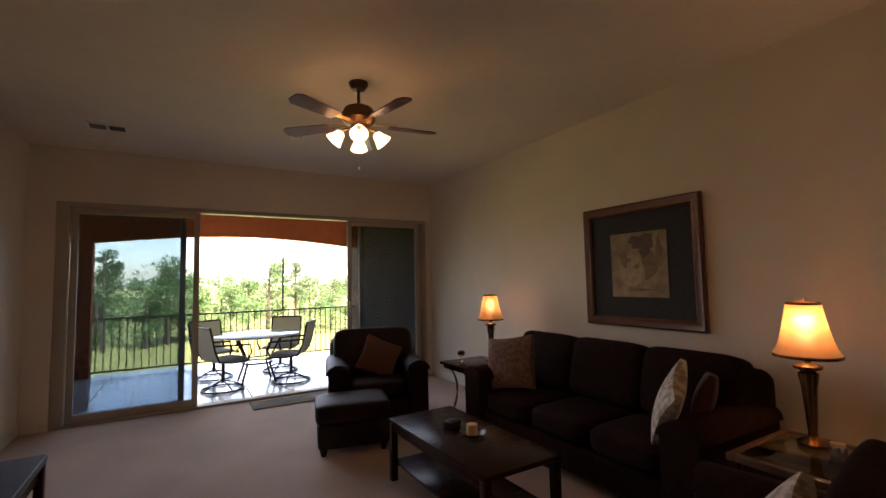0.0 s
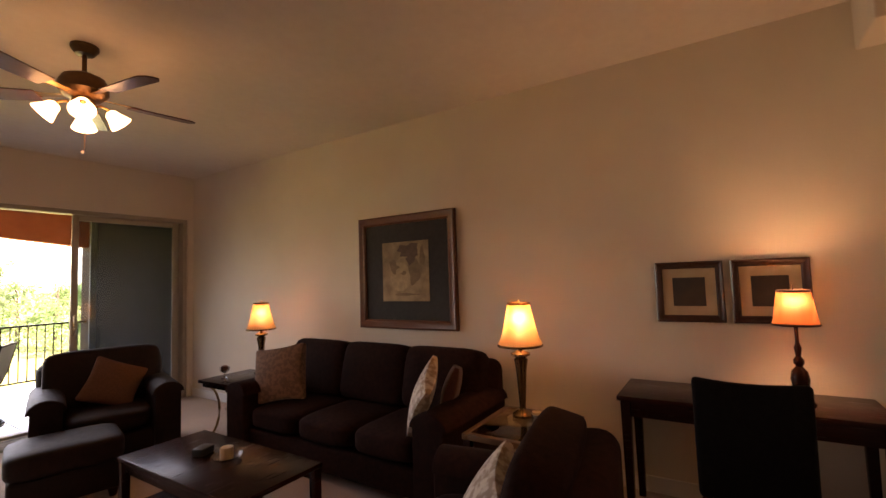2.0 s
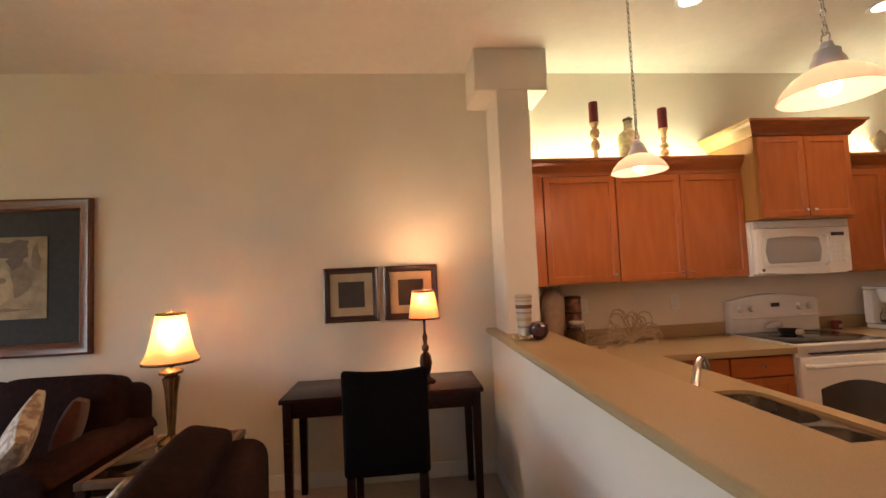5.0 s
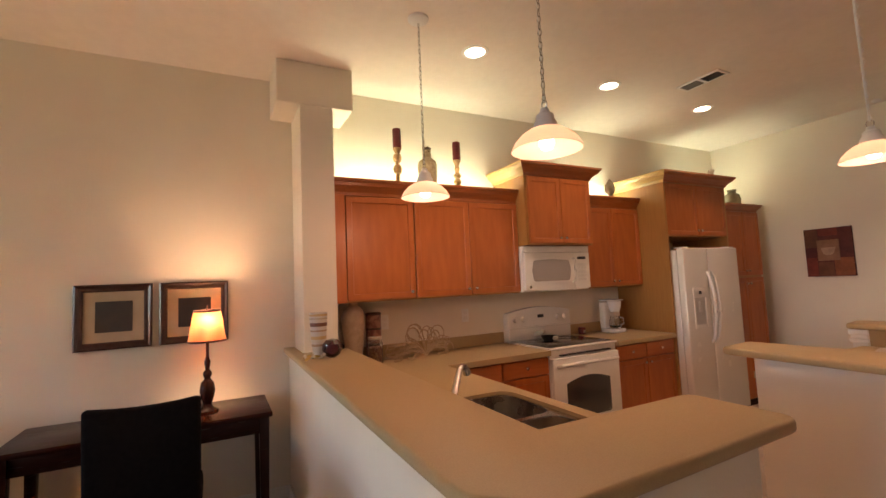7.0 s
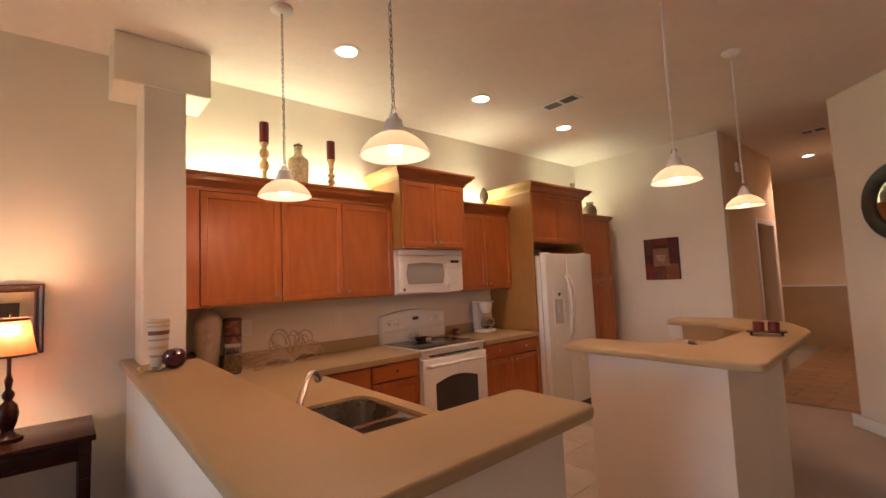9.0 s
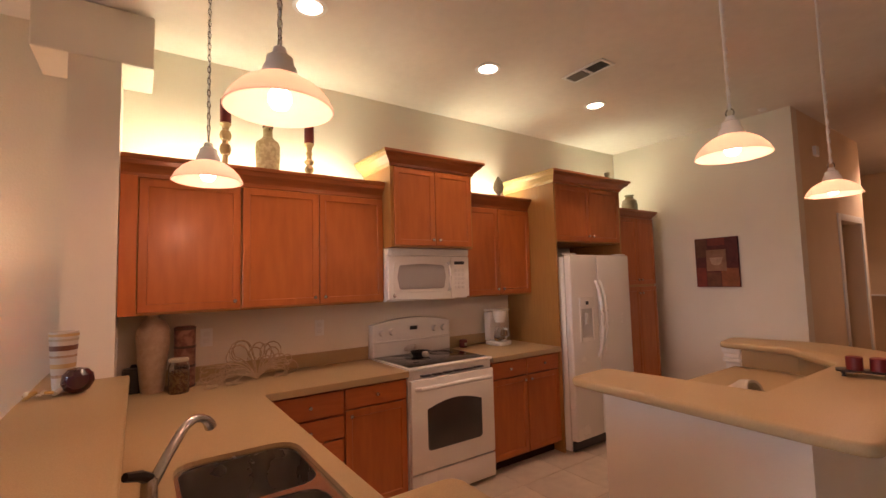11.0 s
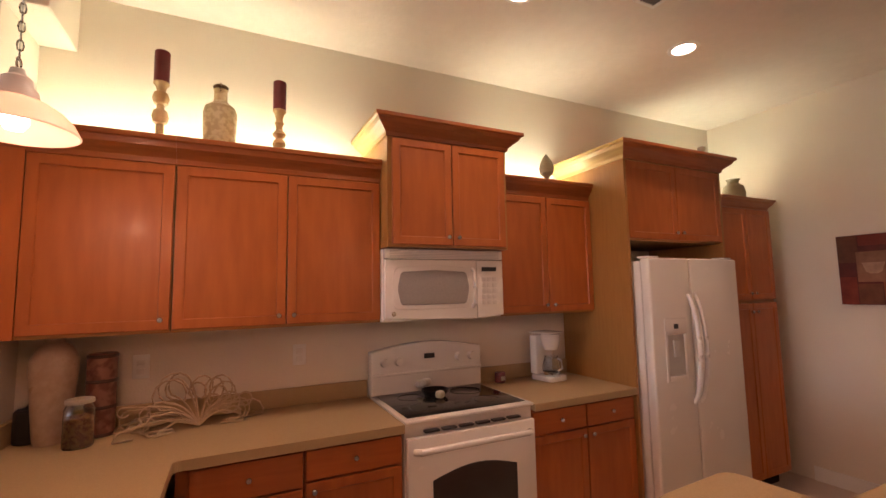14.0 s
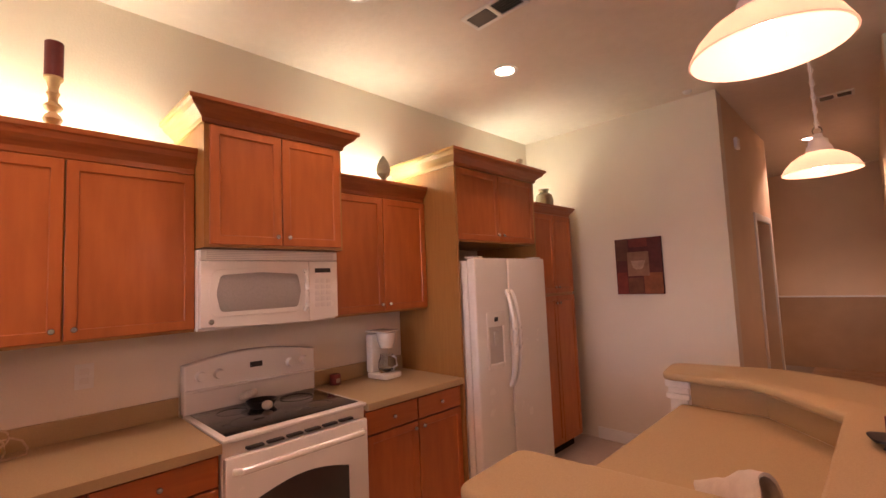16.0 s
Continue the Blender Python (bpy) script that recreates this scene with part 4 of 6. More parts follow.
# ---- tables ----
C = thing("coffee_table", pose(2.77, 3.56, 0), "espresso wood coffee table with a lower shelf", "coffee table")
part("tabletop", bm_box(-0.28, 0.28, -0.62, 0.62, 0.425, 0.455, 0.006), ESPRESSO, C)
part("shelf", bm_box(-0.25, 0.25, -0.59, 0.59, 0.13, 0.15, 0.004), ESPRESSO, C)
for x in (-0.25, 0.25):
    part("apron", bm_box(x - 0.01, x + 0.01, -0.56, 0.56, 0.36, 0.424, 0.002), ESPRESSO, C)
    for y in (-0.59, 0.59):
        part("leg", bm_box(x - 0.025, x + 0.025, y - 0.025, y + 0.025, 0, 0.424, 0.004), ESPRESSO, C)
E1 = thing("end_table", pose(3.93, 5.08, 0), "end table with dark wood top on curved metal legs", "end table")
part("tabletop", bm_box(-0.29, 0.29, -0.28, 0.28, 0.55, 0.58, 0.006), ESPRESSO, E1)
part("apron", bm_box(-0.26, 0.26, -0.25, 0.25, 0.51, 0.549, 0.004), ESPRESSO, E1)
for s in (-1, 1):
    for q in (-1, 1):
        pts = [(s * (0.24 - 0.14 * math.sin(math.pi * k / 10) * 1.0), q * 0.22, 0.51 - 0.275 * (1 - math.cos(math.pi * k / 10)) * 0.92) for k in range(11)]
        part("leg", bm_tube(pts, 0.012, 8), BRASS, E1, "curved antique brass leg")
part("stretcher", bm_tube([(0.10 * math.cos(a), 0.22 * math.sin(a), 0.255) for a in (2 * math.pi * k / 16 for k in range(16))], 0.008, 6, True), BRASS, E1)
E2 = thing("end_table", pose(3.84, 1.985, 0), "end table with a glass top in a dark frame", "end table")
part("frame", bm_join(bm_box(-0.32, 0.32, -0.28, -0.24, 0.545, 0.58, 0.004), bm_box(-0.32, 0.32, 0.24, 0.28, 0.545, 0.58, 0.004),
                      bm_box(-0.32, -0.28, -0.239, 0.239, 0.545, 0.58, 0.004), bm_box(0.28, 0.32, -0.239, 0.239, 0.545, 0.58, 0.004)), mat("bronzed_table_wood", (0.15, 0.075, 0.035), (0.09, 0.042, 0.02), 0.32, scale=12, coat=0.3), E2, "bronzed wood rim")
part("glass_top", bm_box(-0.279, 0.279, -0.239, 0.239, 0.570, 0.578, 0.002), GLASS, E2, "clear glass inset top")
# added panel: its streaked tan imitates the lit wall mirrored in the glass
part("inset_panel", bm_box(-0.279, 0.279, -0.239, 0.239, 0.550, 0.562, 0.002), mat("painted_reflection_tan", (0.34, 0.25, 0.15), (0.20, 0.14, 0.08), 0.7, scale=60, stretch=(1, 6, 1), bump=0.2), E2, "added streaked tan panel under the glass, in place of its reflection")
part("lower_shelf", bm_box(-0.28, 0.28, -0.24, 0.24, 0.30, 0.32, 0.003), CREAM, E2, "pale lower shelf")
for x in (-0.29, 0.29):
    for y in (-0.25, 0.25):
        part("leg", bm_box(x - 0.025, x + 0.025, y - 0.025, y + 0.025, 0, 0.544, 0.004), ESPRESSO, E2)
DK = thing("desk", pose(4.545, 1.475, 0, 0, 0, -90), "dark espresso wood writing desk against the wall", "desk")
part("desktop", bm_box(0, 1.26, -0.50, 0, 0.735, 0.765, 0.005), ESPRESSO, DK)
part("apron", bm_join(bm_box(0.06, 1.20, -0.465, -0.447, 0.64, 0.734, 0.002), bm_box(0.06, 1.20, -0.06, -0.042, 0.64, 0.734, 0.002), bm_box(0.03, 0.048, -0.44, -0.06, 0.64, 0.734, 0.002), bm_box(1.212, 1.23, -0.44, -0.06, 0.64, 0.734, 0.002)), ESPRESSO, DK)
part("drawer_front", bm_box(0.38, 0.88, -0.478, -0.4655, 0.655, 0.725, 0.003), ESPRESSO, DK)
for x in (0.045, 1.215):
    for y in (-0.455, -0.05):
        bm = bm_box(x - 0.028, x + 0.028, y - 0.028, y + 0.028, 0, 0.734, 0.003)
        for v in bm.verts:
            if v.co.z < 0.3:
                v.co.x, v.co.y = x + (v.co.x - x) * 0.72, y + (v.co.y - y) * 0.72
        part("leg", bm, ESPRESSO, DK)
CH = thing("dining_chair", pose(3.76, 0.815, 0, 0, 0, 90), "black upholstered parsons chair pulled up to the desk", "chair")
bm = bm_box(-0.235, 0.235, -0.03, 0.03, 0.40, 0.985, 0.022, 3)
bmesh.ops.subdivide_edges(bm, edges=[e for e in bm.edges if abs(e.verts[0].co.x - e.verts[1].co.x) > 0.3], cuts=6)
for v in bm.verts:
    if v.co.z > 0.9:
        v.co.z -= 0.018 * (1 - (v.co.x / 0.235) ** 2)
    v.co.y += 0.09 * max(0, (v.co.z - 0.45)) ** 1.3
part("backrest", bm, CHAIRB, CH)
part("seat", bm_cushion(0.47, 0.46, 0.12, 0.2, 8, 7), CHAIRB, CH, m=pose(0, -0.24, 0.43))
for x in (-0.2, 0.2):
    for y in (-0.43, 0.0):
        bm = bm_box(x - 0.022, x + 0.022, y - 0.022, y + 0.022, 0, 0.40, 0.003)
        part("leg", bm, ESPRESSO, CH)


# ---- table lamps ----
def pleated(bm):
    """Fine upright pleats pressed into a turned shade."""
    for v in bm.verts:
        k = 1 + 0.012 * math.cos(28 * math.atan2(v.co.y, v.co.x))
        v.co.x, v.co.y = v.co.x * k, v.co.y * k
    return bm


def table_lamp(x, y, z, top, watts, label):
    L = thing("table_lamp", pose(x, y, z), label, "table lamp", "table lamps beside the sofa")
    h = top - z
    part("base", bm_lathe([(0.0, 0.0), (0.07, 0.0), (0.07, 0.015), (0.05, 0.03), (0.022, 0.045), (0.020, 0.07), (0.023, 0.10), (0.035, h * 0.39), (0.047, h * 0.485), (0.03, h * 0.50), (0.062, h * 0.515), (0.066, h * 0.535), (0.04, h * 0.55), (0.016, h * 0.56), (0.012, h * 0.60), (0.0, h * 0.60)], 20), PEWTER, L, "tapered bronze and pewter column base")
    part("rod", bm_tube([(0, 0, h * 0.59), (0, 0, h * 0.985)], 0.004, 6), BRASS, L)
    part("finial", bm_lathe([(0.0, h), (0.008, h - 0.006), (0.005, h - 0.014), (0.0, h - 0.02)], 10), BRASS, L)
    zb, zt = h * 0.60, h * 0.965
    prof = [(0.150, zb), (0.148, zb + 0.01)] + [(0.148 - 0.073 * (k / 8) ** 0.62, zb + 0.01 + (zt - zb - 0.01) * k / 8) for k in range(1, 9)]
    prof += [(r - 0.003, q) for r, q in reversed(prof)]
    s = part("shade", pleated(bm_lathe(prof, 56)), SHADE, L, "tan fabric bell shade, lit from inside")
    part("trim_band", bm_lathe([(0.151, zb - 0.004), (0.153, zb + 0.006), (0.150, zb + 0.012)], 28), PEWTER, s)
    part("trim_band", bm_lathe([(0.077, zt - 0.008), (0.079, zt), (0.074, zt + 0.006), (0.06, zt + 0.004)], 28), PEWTER, s)
    part("bulb", bm_lathe([(0.0, 0.1), (0.02, 0.09), (0.028, 0.065), (0.018, 0.02), (0.012, 0.0), (0.0, 0.0)], 12), BULB, L, m=pose(0, 0, h * 0.68))
    lamp("table_lamp_light", "POINT", pose(x, y, z + h * 0.84), watts, (1.0, 0.58, 0.30), 0.045)


TAB_W = 0.66
table_lamp(4.14, 5.05, 0.581, 1.335, TAB_W * 0.5, "bronze table lamp with lit tan bell shade on end table")
table_lamp(3.99, 2.06, 0.581, 1.350, TAB_W, "bronze table lamp with lit tan bell shade on glass-topped table")
L = thing("desk_lamp", pose(4.28, 0.562, 0.766), "small desk lamp with a dark urn base and lit amber shade", "table lamp")
part("base", bm_lathe([(0.0, 0.0), (0.062, 0.0), (0.062, 0.014), (0.034, 0.03), (0.024, 0.05), (0.036, 0.085), (0.044, 0.13), (0.036, 0.175), (0.016, 0.20), (0.025, 0.22), (0.025, 0.235), (0.012, 0.255), (0.018, 0.30), (0.009, 0.33), (0.009, 0.43), (0.0, 0.43)], 18), ESPRESSO, L)
part("rod", bm_tube([(0, 0, 0.42), (0, 0, 0.645)], 0.004, 6), FRAMEB, L)
prof = [(0.108, 0.425), (0.10, 0.45), (0.075, 0.61)]
ds = part("shade", pleated(bm_lathe(prof + [(r - 0.003, q) for r, q in reversed(prof)], 56)), SHADEC, L, "amber fabric cone shade, lit")
part("trim_band", bm_lathe([(0.109, 0.422), (0.111, 0.43), (0.108, 0.434)], 28), FRAMEB, ds)
part("trim_band", bm_lathe([(0.077, 0.603), (0.077, 0.615), (0.07, 0.617)], 28), FRAMEB, ds)
part("bulb", bm_lathe([(0.0, 0.09), (0.018, 0.08), (0.025, 0.055), (0.016, 0.02), (0.0, 0.0)], 12), BULB, L, m=pose(0, 0, 0.46))
lamp("desk_lamp_light", "POINT", pose(4.28, 0.562, 0.766 + 0.55), 1.2, (1.0, 0.68, 0.40), 0.04)


# ---- framed pictures ----
def bm_frame(w, h, b, t):
    bm = bmesh.new()
    prof = [(0.0, 0.0), (0.0, t * 0.8), (b * 0.2, t), (b * 0.5, t * 0.75), (b * 0.8, t * 0.85), (b, t * 0.5), (b, 0.0)]
    rings = []
    for sx, sz in ((-1, -1), (1, -1), (1, 1), (-1, 1)):
        rings.append([bm.verts.new((sx * (w / 2 - u), -v, sz * (h / 2 - u))) for u, v in prof])
    for i in range(4):
        a, c = rings[i], rings[(i + 1) % 4]
        for k in range(len(prof) - 1):
            bm.faces.new((a[k], a[k + 1], c[k + 1], c[k]))
    bmesh.ops.recalc_face_normals(bm, faces=bm.faces)
    return bm


P = thing("framed_picture", pose(WX - 0.003, 3.44, 1.588, 0, 0, -90), "large framed antique map print in a reddish wood frame", "picture")
part("frame", bm_frame(1.145, 1.095, 0.085, 0.042), CHERRY, P)
part("mat_board", bm_box(-0.49, 0.49, -0.014, -0.001, -0.465, 0.465), MATB, P, "charcoal mat board", smooth=False)
mp = part("print", bm_box(-0.275, 0.275, -0.018, -0.0142, -0.285, 0.285), PARCH, P, "brownish antique map print", smooth=False)
random.seed(5)
INKS = [mat("map_ink_%s" % n, c, tuple(v * 0.75 for v in c), 0.7, scale=26, detail=7, spread=0.3, blotch=0.3) for n, c in (("pale", (0.46, 0.34, 0.19)), ("brown", (0.25, 0.17, 0.09)), ("dark", (0.15, 0.095, 0.06)))]
for k, (cx, cz, rx, rz, n, wob, ink) in enumerate(((-0.06, -0.05, 0.12, 0.14, 28, 0.02, 0), (0.05, 0.20, 0.13, 0.055, 14, 0.35, 2), (0.11, 0.02, 0.07, 0.15, 15, 0.35, 1),
                                                  (0.08, 0.12, 0.06, 0.08, 12, 0.4, 2), (-0.13, 0.04, 0.05, 0.06, 10, 0.5, 1), (-0.02, -0.02, 0.03, 0.02, 8, 0.5, 1), (0.20, 0.12, 0.03, 0.10, 10, 0.4, 1), (0.02, -0.22, 0.16, 0.012, 12, 0.3, 1))):
    o = []
    for q in range(n):
        g = 1 + random.uniform(-wob, wob)
        o.append((cx + rx * g * math.cos(2 * math.pi * q / n), cz + rz * g * math.sin(2 * math.pi * q / n)))
    part("map_outline", bm_move(bm_slab(o, 0.018 + 0.0004 * (k + 1), 0.0184 + 0.0004 * (k + 1)), pose(0, 0, 0, 90, 0, 0)), INKS[ink], mp, smooth=False)
for y in (1.078, 0.640):
    P = thing("framed_picture", pose(WX - 0.003, y, 1.365, 0, 0, -90), "small dark-framed print with a cream mat over the desk", "picture", "pair of pictures over the desk")
    part("frame", bm_frame(0.40, 0.40, 0.045, 0.03), FRAMEB, P)
    part("mat_board", bm_box(-0.158, 0.158, -0.012, -0.001, -0.158, 0.158), CREAM, P, "cream mat board", smooth=False)
    part("print", bm_box(-0.095, 0.095, -0.015, -0.0122, -0.095, 0.095), INK, P, "dark square print", smooth=False)

# ---- ceiling fan ----
FN = thing("ceiling_fan", pose(2.29, 4.21, CZ), "five-blade ceiling fan with a lit four-shade light kit", "ceiling fan")
part("canopy", bm_lathe([(0.0, 0.0), (0.075, 0.0), (0.075, -0.02), (0.05, -0.055), (0.02, -0.06), (0.0, -0.06)], 20), BRONZE, FN)
part("downrod", bm_tube([(0, 0, -0.05), (0, 0, -0.20)], 0.013, 8), BRONZE, FN)
part("motor", bm_lathe([(0.0, -0.17), (0.05, -0.18), (0.11, -0.21), (0.13, -0.25), (0.13, -0.30), (0.10, -0.335), (0.05, -0.35), (0.0, -0.35)], 24), BRONZE, FN)
for k in range(5):
    a = 360 / 5 * k - 8
    o = [(0.24, -0.055), (0.60, -0.07), (0.64, -0.04), (0.645, 0.0), (0.64, 0.04), (0.60, 0.07), (0.24, 0.055)]
    b = part("blade", bm_move(bm_slab(o, -0.004, 0.004, 0.002, 1), pose(0, 0, -0.335, 0, 0, a) @ pose(0, 0, 0, 11, 0, 0)), BLADE, FN, "dark mahogany blade")
    part("blade_iron", bm_move(bm_join(bm_slab([(0.09, -0.02), (0.20, -0.018), (0.30, -0.045), (0.31, 0.0), (0.30, 0.045), (0.20, 0.018), (0.09, 0.02)], 0.0055, 0.011, 0.001, 1)), pose(0, 0, -0.335, 0, 0, a) @ pose(0, 0, 0, 11, 0, 0)), BRASS, b, "antique brass blade bracket")
part("light_hub", bm_lathe([(0.0, -0.345), (0.06, -0.35), (0.065, -0.38), (0.045, -0.41), (0.02, -0.425), (0.0, -0.43)], 20), BRASS, FN)
for k in range(4):
    a = 90 * k - 20
    ar = part("lamp_arm", bm_move(bm_tube([(0.04, 0, -0.385), (0.085, 0, -0.372), (0.118, 0, -0.385), (0.13, 0, -0.405)], 0.008, 6), pose(0, 0, 0, 0, 0, a)), BRASS, FN)
    part("shade", bm_move(bm_lathe([(0.02, 0.0), (0.034, -0.012), (0.042, -0.04), (0.058, -0.075), (0.066, -0.095), (0.063, -0.095), (0.055, -0.074), (0.039, -0.04), (0.03, -0.014), (0.016, -0.003)], 20), pose(0, 0, 0, 0, 0, a) @ pose(0.128, 0, -0.40, 0, -42, 0) @ Matrix.Scale(1.05, 4)), FANGLASS, ar, "lit frosted tulip glass shade")
part("pull_chain", bm_tube([(0.01, 0, -0.42), (0.01, 0, -0.67)], 0.0018, 5), BRASS, FN)
part("pull_knob", bm_lathe([(0.0, -0.67), (0.008, -0.676), (0.010, -0.69), (0.0, -0.70)], 8), TRIMW, FN)
FAN_W = 0.36
lamp("fan_light", "POINT", pose(2.29, 4.21, CZ - 0.55), FAN_W, (1.0, 0.44, 0.15), 0.16)
whole("smoke_detector", bm_lathe([(0.0, -0.035), (0.04, -0.034), (0.055, -0.02), (0.06, -0.001), (0.0, -0.001)], 20), TRIMW, "small round white smoke detector", "smoke detector", pose(2.15, 5.71, CZ))
whole("smoke_detector", bm_lathe([(0.0, -0.035), (0.04, -0.034), (0.055, -0.02), (0.06, -0.001), (0.0, -0.001)], 20), TRIMW, "small round white smoke detector near the hallway", "smoke detector", pose(2.89, -5.12, CZ) @ Matrix.Scale(0.6, 4))
whole("wall_sensor", bm_box(2.69, 2.7205, -5.88, -5.78, 2.65, 2.75, 0.006), TRIMW, "small white alarm box high on the hallway wall", "alarm box")

# ---- sliding doors ----
SLF = mat("almond_door_frame", (0.46, 0.40, 0.32), (0.42, 0.36, 0.29), 0.45, scale=6)
TINT = bpy.data.materials.new("tinted_pane")
TINT.use_nodes = True
_n, _l = TINT.node_tree.nodes, TINT.node_tree.links
_n.remove(_n["Principled BSDF"])
_t, _g, _m = _n.new("ShaderNodeBsdfTransparent"), _n.new("ShaderNodeBsdfGlossy"), _n.new("ShaderNodeMixShader")
_f = _n.new("ShaderNodeFresnel")
_f.inputs["IOR"].default_value = 1.45
_t.inputs[0].default_value, _g.inputs["Roughness"].default_value = (0.57, 0.63, 0.67, 1), 0.02
_l.new(_f.outputs[0], _m.inputs[0]), _l.new(_t.outputs[0], _m.inputs[1]), _l.new(_g.outputs[0], _m.inputs[2])
_l.new(_m.outputs[0], _n["Material Output"].inputs[0])
W = thing("window_1", pose(0, NY, 0), "almond-framed sliding glass doors, the middle leaf open", "sliding door", kind="structure")
part("outer_frame", bm_join(bm_box(-0.059, 0.05, 0.02, 0.17, 0, 2.449, 0.003), bm_box(4.45, 4.499, 0.02, 0.17, 0, 2.449, 0.003), bm_box(0.051, 4.449, 0.02, 0.17, 2.40, 2.449, 0.003), bm_box(0.051, 4.449, 0.02, 0.17, 0.0, 0.025, 0.003)), SLF, W)


def leaf(x0, x1, y, glass=TINT):
    s = 0.065
    d = part("door_leaf", bm_join(bm_box(x0, x0 + s, y, y + 0.035, 0.026, 2.398, 0.004), bm_box(x1 - s, x1, y, y + 0.035, 0.026, 2.398, 0.004),
                                  bm_box(x0 + s, x1 - s, y, y + 0.035, 2.33, 2.398, 0.004), bm_box(x0 + s, x1 - s, y, y + 0.035, 0.026, 0.11, 0.004)), SLF, W)
    p = part("pane", bm_box(x0 + s - 0.002, x1 - s + 0.002, y + 0.014, y + 0.019, 0.108, 2.332), glass, d, "clear glass pane", smooth=False)
    p.visible_shadow = False
    return d


leaf(0.055, 1.17, 0.125)
leaf(0.06, 1.315, 0.075)
leaf(3.42, 4.445, 0.125)
leaf(3.22, 4.40, 0.075)
part("pull_handle", bm_box(3.24, 3.265, 0.05, 0.074, 0.98, 1.22, 0.005), NICKEL, W)
whole("door_mat", bm_move(bm_box(-0.58, 0.58, -0.19, 0.19, 0.0, 0.012, 0.005), pose(2.46, 6.93, 0.001)), MATRUG, "dark striped woven mat by the sliding door", "rug")

# ---- dark furniture by the west wall ----
B = thing("bench", pose(WESTX + 0.02, 4.16, 0), "dark leather-topped low table by the side wall", "bench")
part("top", bm_box(0.0, 0.69, -0.60, 0.61, 0.40, 0.45, 0.008, 3), LEATHER, B, "dark leather-covered top")
part("apron", bm_box(0.03, 0.66, -0.57, 0.58, 0.30, 0.399, 0.004), ESPRESSO, B)
for x in (0.03, 0.66):
    for y in (-0.57, 0.58):
        part("leg", bm_box(x - 0.025, x + 0.025, y - 0.025, y + 0.025, 0, 0.399, 0.004), ESPRESSO, B)


# ---- lanai ----
STUCCO = mat("terracotta_stucco", (0.64, 0.165, 0.06), (0.56, 0.14, 0.05), 0.9, scale=6, bump=0.15, bump_scale=60)
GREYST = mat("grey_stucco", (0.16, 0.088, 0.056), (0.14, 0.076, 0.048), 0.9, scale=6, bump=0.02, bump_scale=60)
DECK = mat("pale_lanai_tile", (0.86, 0.85, 0.83), (0.80, 0.80, 0.79), 0.16, coat=0.8, scale=7, per_object=0.05)
SLING = mat("pale_sling_fabric", (0.50, 0.48, 0.42), (0.40, 0.38, 0.33), 0.85, scale=90, bump=0.2)
PAD = mat("grey_seat_pad", (0.36, 0.36, 0.38), (0.28, 0.28, 0.30), 0.9, scale=40)
_n, _l = SLING.node_tree.nodes, SLING.node_tree.links
_tr, _mx = _n.new("ShaderNodeBsdfTranslucent"), _n.new("ShaderNodeMixShader")
_tr.inputs[0].default_value, _mx.inputs[0].default_value = (0.62, 0.60, 0.50, 1), 0.5
_l.new(_n["Principled BSDF"].outputs[0], _mx.inputs[1]), _l.new(_tr.outputs[0], _mx.inputs[2])
_l.new(_mx.outputs[0], _n["Material Output"].inputs[0])
LX0, LX1, LY1, LZ = -2.2, 4.44, 10.45, 2.88
structure("lanai_floor", bm_box(LX0 - 0.3, LX1 + 0.3, NY + 0.001, LY1 + 0.15, -0.20, -0.024), GROUT, "pale tiled lanai floor slab", "floor")
structure("lanai_ceiling", bm_box(LX0 - 0.3, LX1 + 0.3, NY + 0.201, LY1 + 0.2, LZ, LZ + 0.15), CEIL, "painted lanai ceiling", "ceiling")
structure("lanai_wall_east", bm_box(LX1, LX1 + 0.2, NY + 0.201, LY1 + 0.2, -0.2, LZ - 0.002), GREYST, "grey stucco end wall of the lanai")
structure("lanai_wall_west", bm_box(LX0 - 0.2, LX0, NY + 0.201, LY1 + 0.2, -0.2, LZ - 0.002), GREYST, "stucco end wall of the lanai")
structure("lanai_house_wall", bm_box(LX0, WESTX - 0.152, NY, NY + 0.2, -0.2, LZ - 0.002), STUCCO, "terracotta stucco house wall beside the sliders")
_o = [(LX1 - 0.002, LZ - 0.002), (-0.16, LZ - 0.002), (-0.16, 2.26)] + [(-0.16 + 4.59 * k / 20, 2.26 + 0.17 * math.sin(math.pi * k / 20)) for k in range(1, 20)] + [(LX1 - 0.002, 2.26)]
structure("lanai_beam", bm_move(bm_slab(_o, 0, 0.2), pose(0, LY1 + 0.1, 0, 90, 0, 0)), STUCCO, "terracotta stucco beam with an arched underside", "beam")
structure("lanai_column", bm_box(-0.52, -0.162, LY1 - 0.12, LY1 + 0.12, -0.2, LZ - 0.002, 0.01), STUCCO, "terracotta stucco column", "column")
structure("lanai_beam_2", bm_box(LX0 + 0.002, -0.522, LY1 - 0.1, LY1 + 0.1, 2.3, LZ - 0.002), STUCCO, "terracotta stucco beam over the far bay", "beam")
RL = thing("railing", pose(0, LY1, 0), "black metal balcony railing with slim balusters", "railing")
part("top_rail", bm_box(-0.16, LX1 - 0.002, -0.025, 0.025, 0.945, 0.975, 0.005), BLACKM, RL)
part("bottom_rail", bm_box(-0.16, LX1 - 0.002, -0.015, 0.015, 0.06, 0.085, 0.003), BLACKM, RL)
bal = bm_box(-0.007, 0.007, -0.007, 0.007, 0.086, 0.944)
_me = bpy.data.meshes.new("baluster")
bal.to_mesh(_me), bal.free()
_me.materials.append(BLACKM)
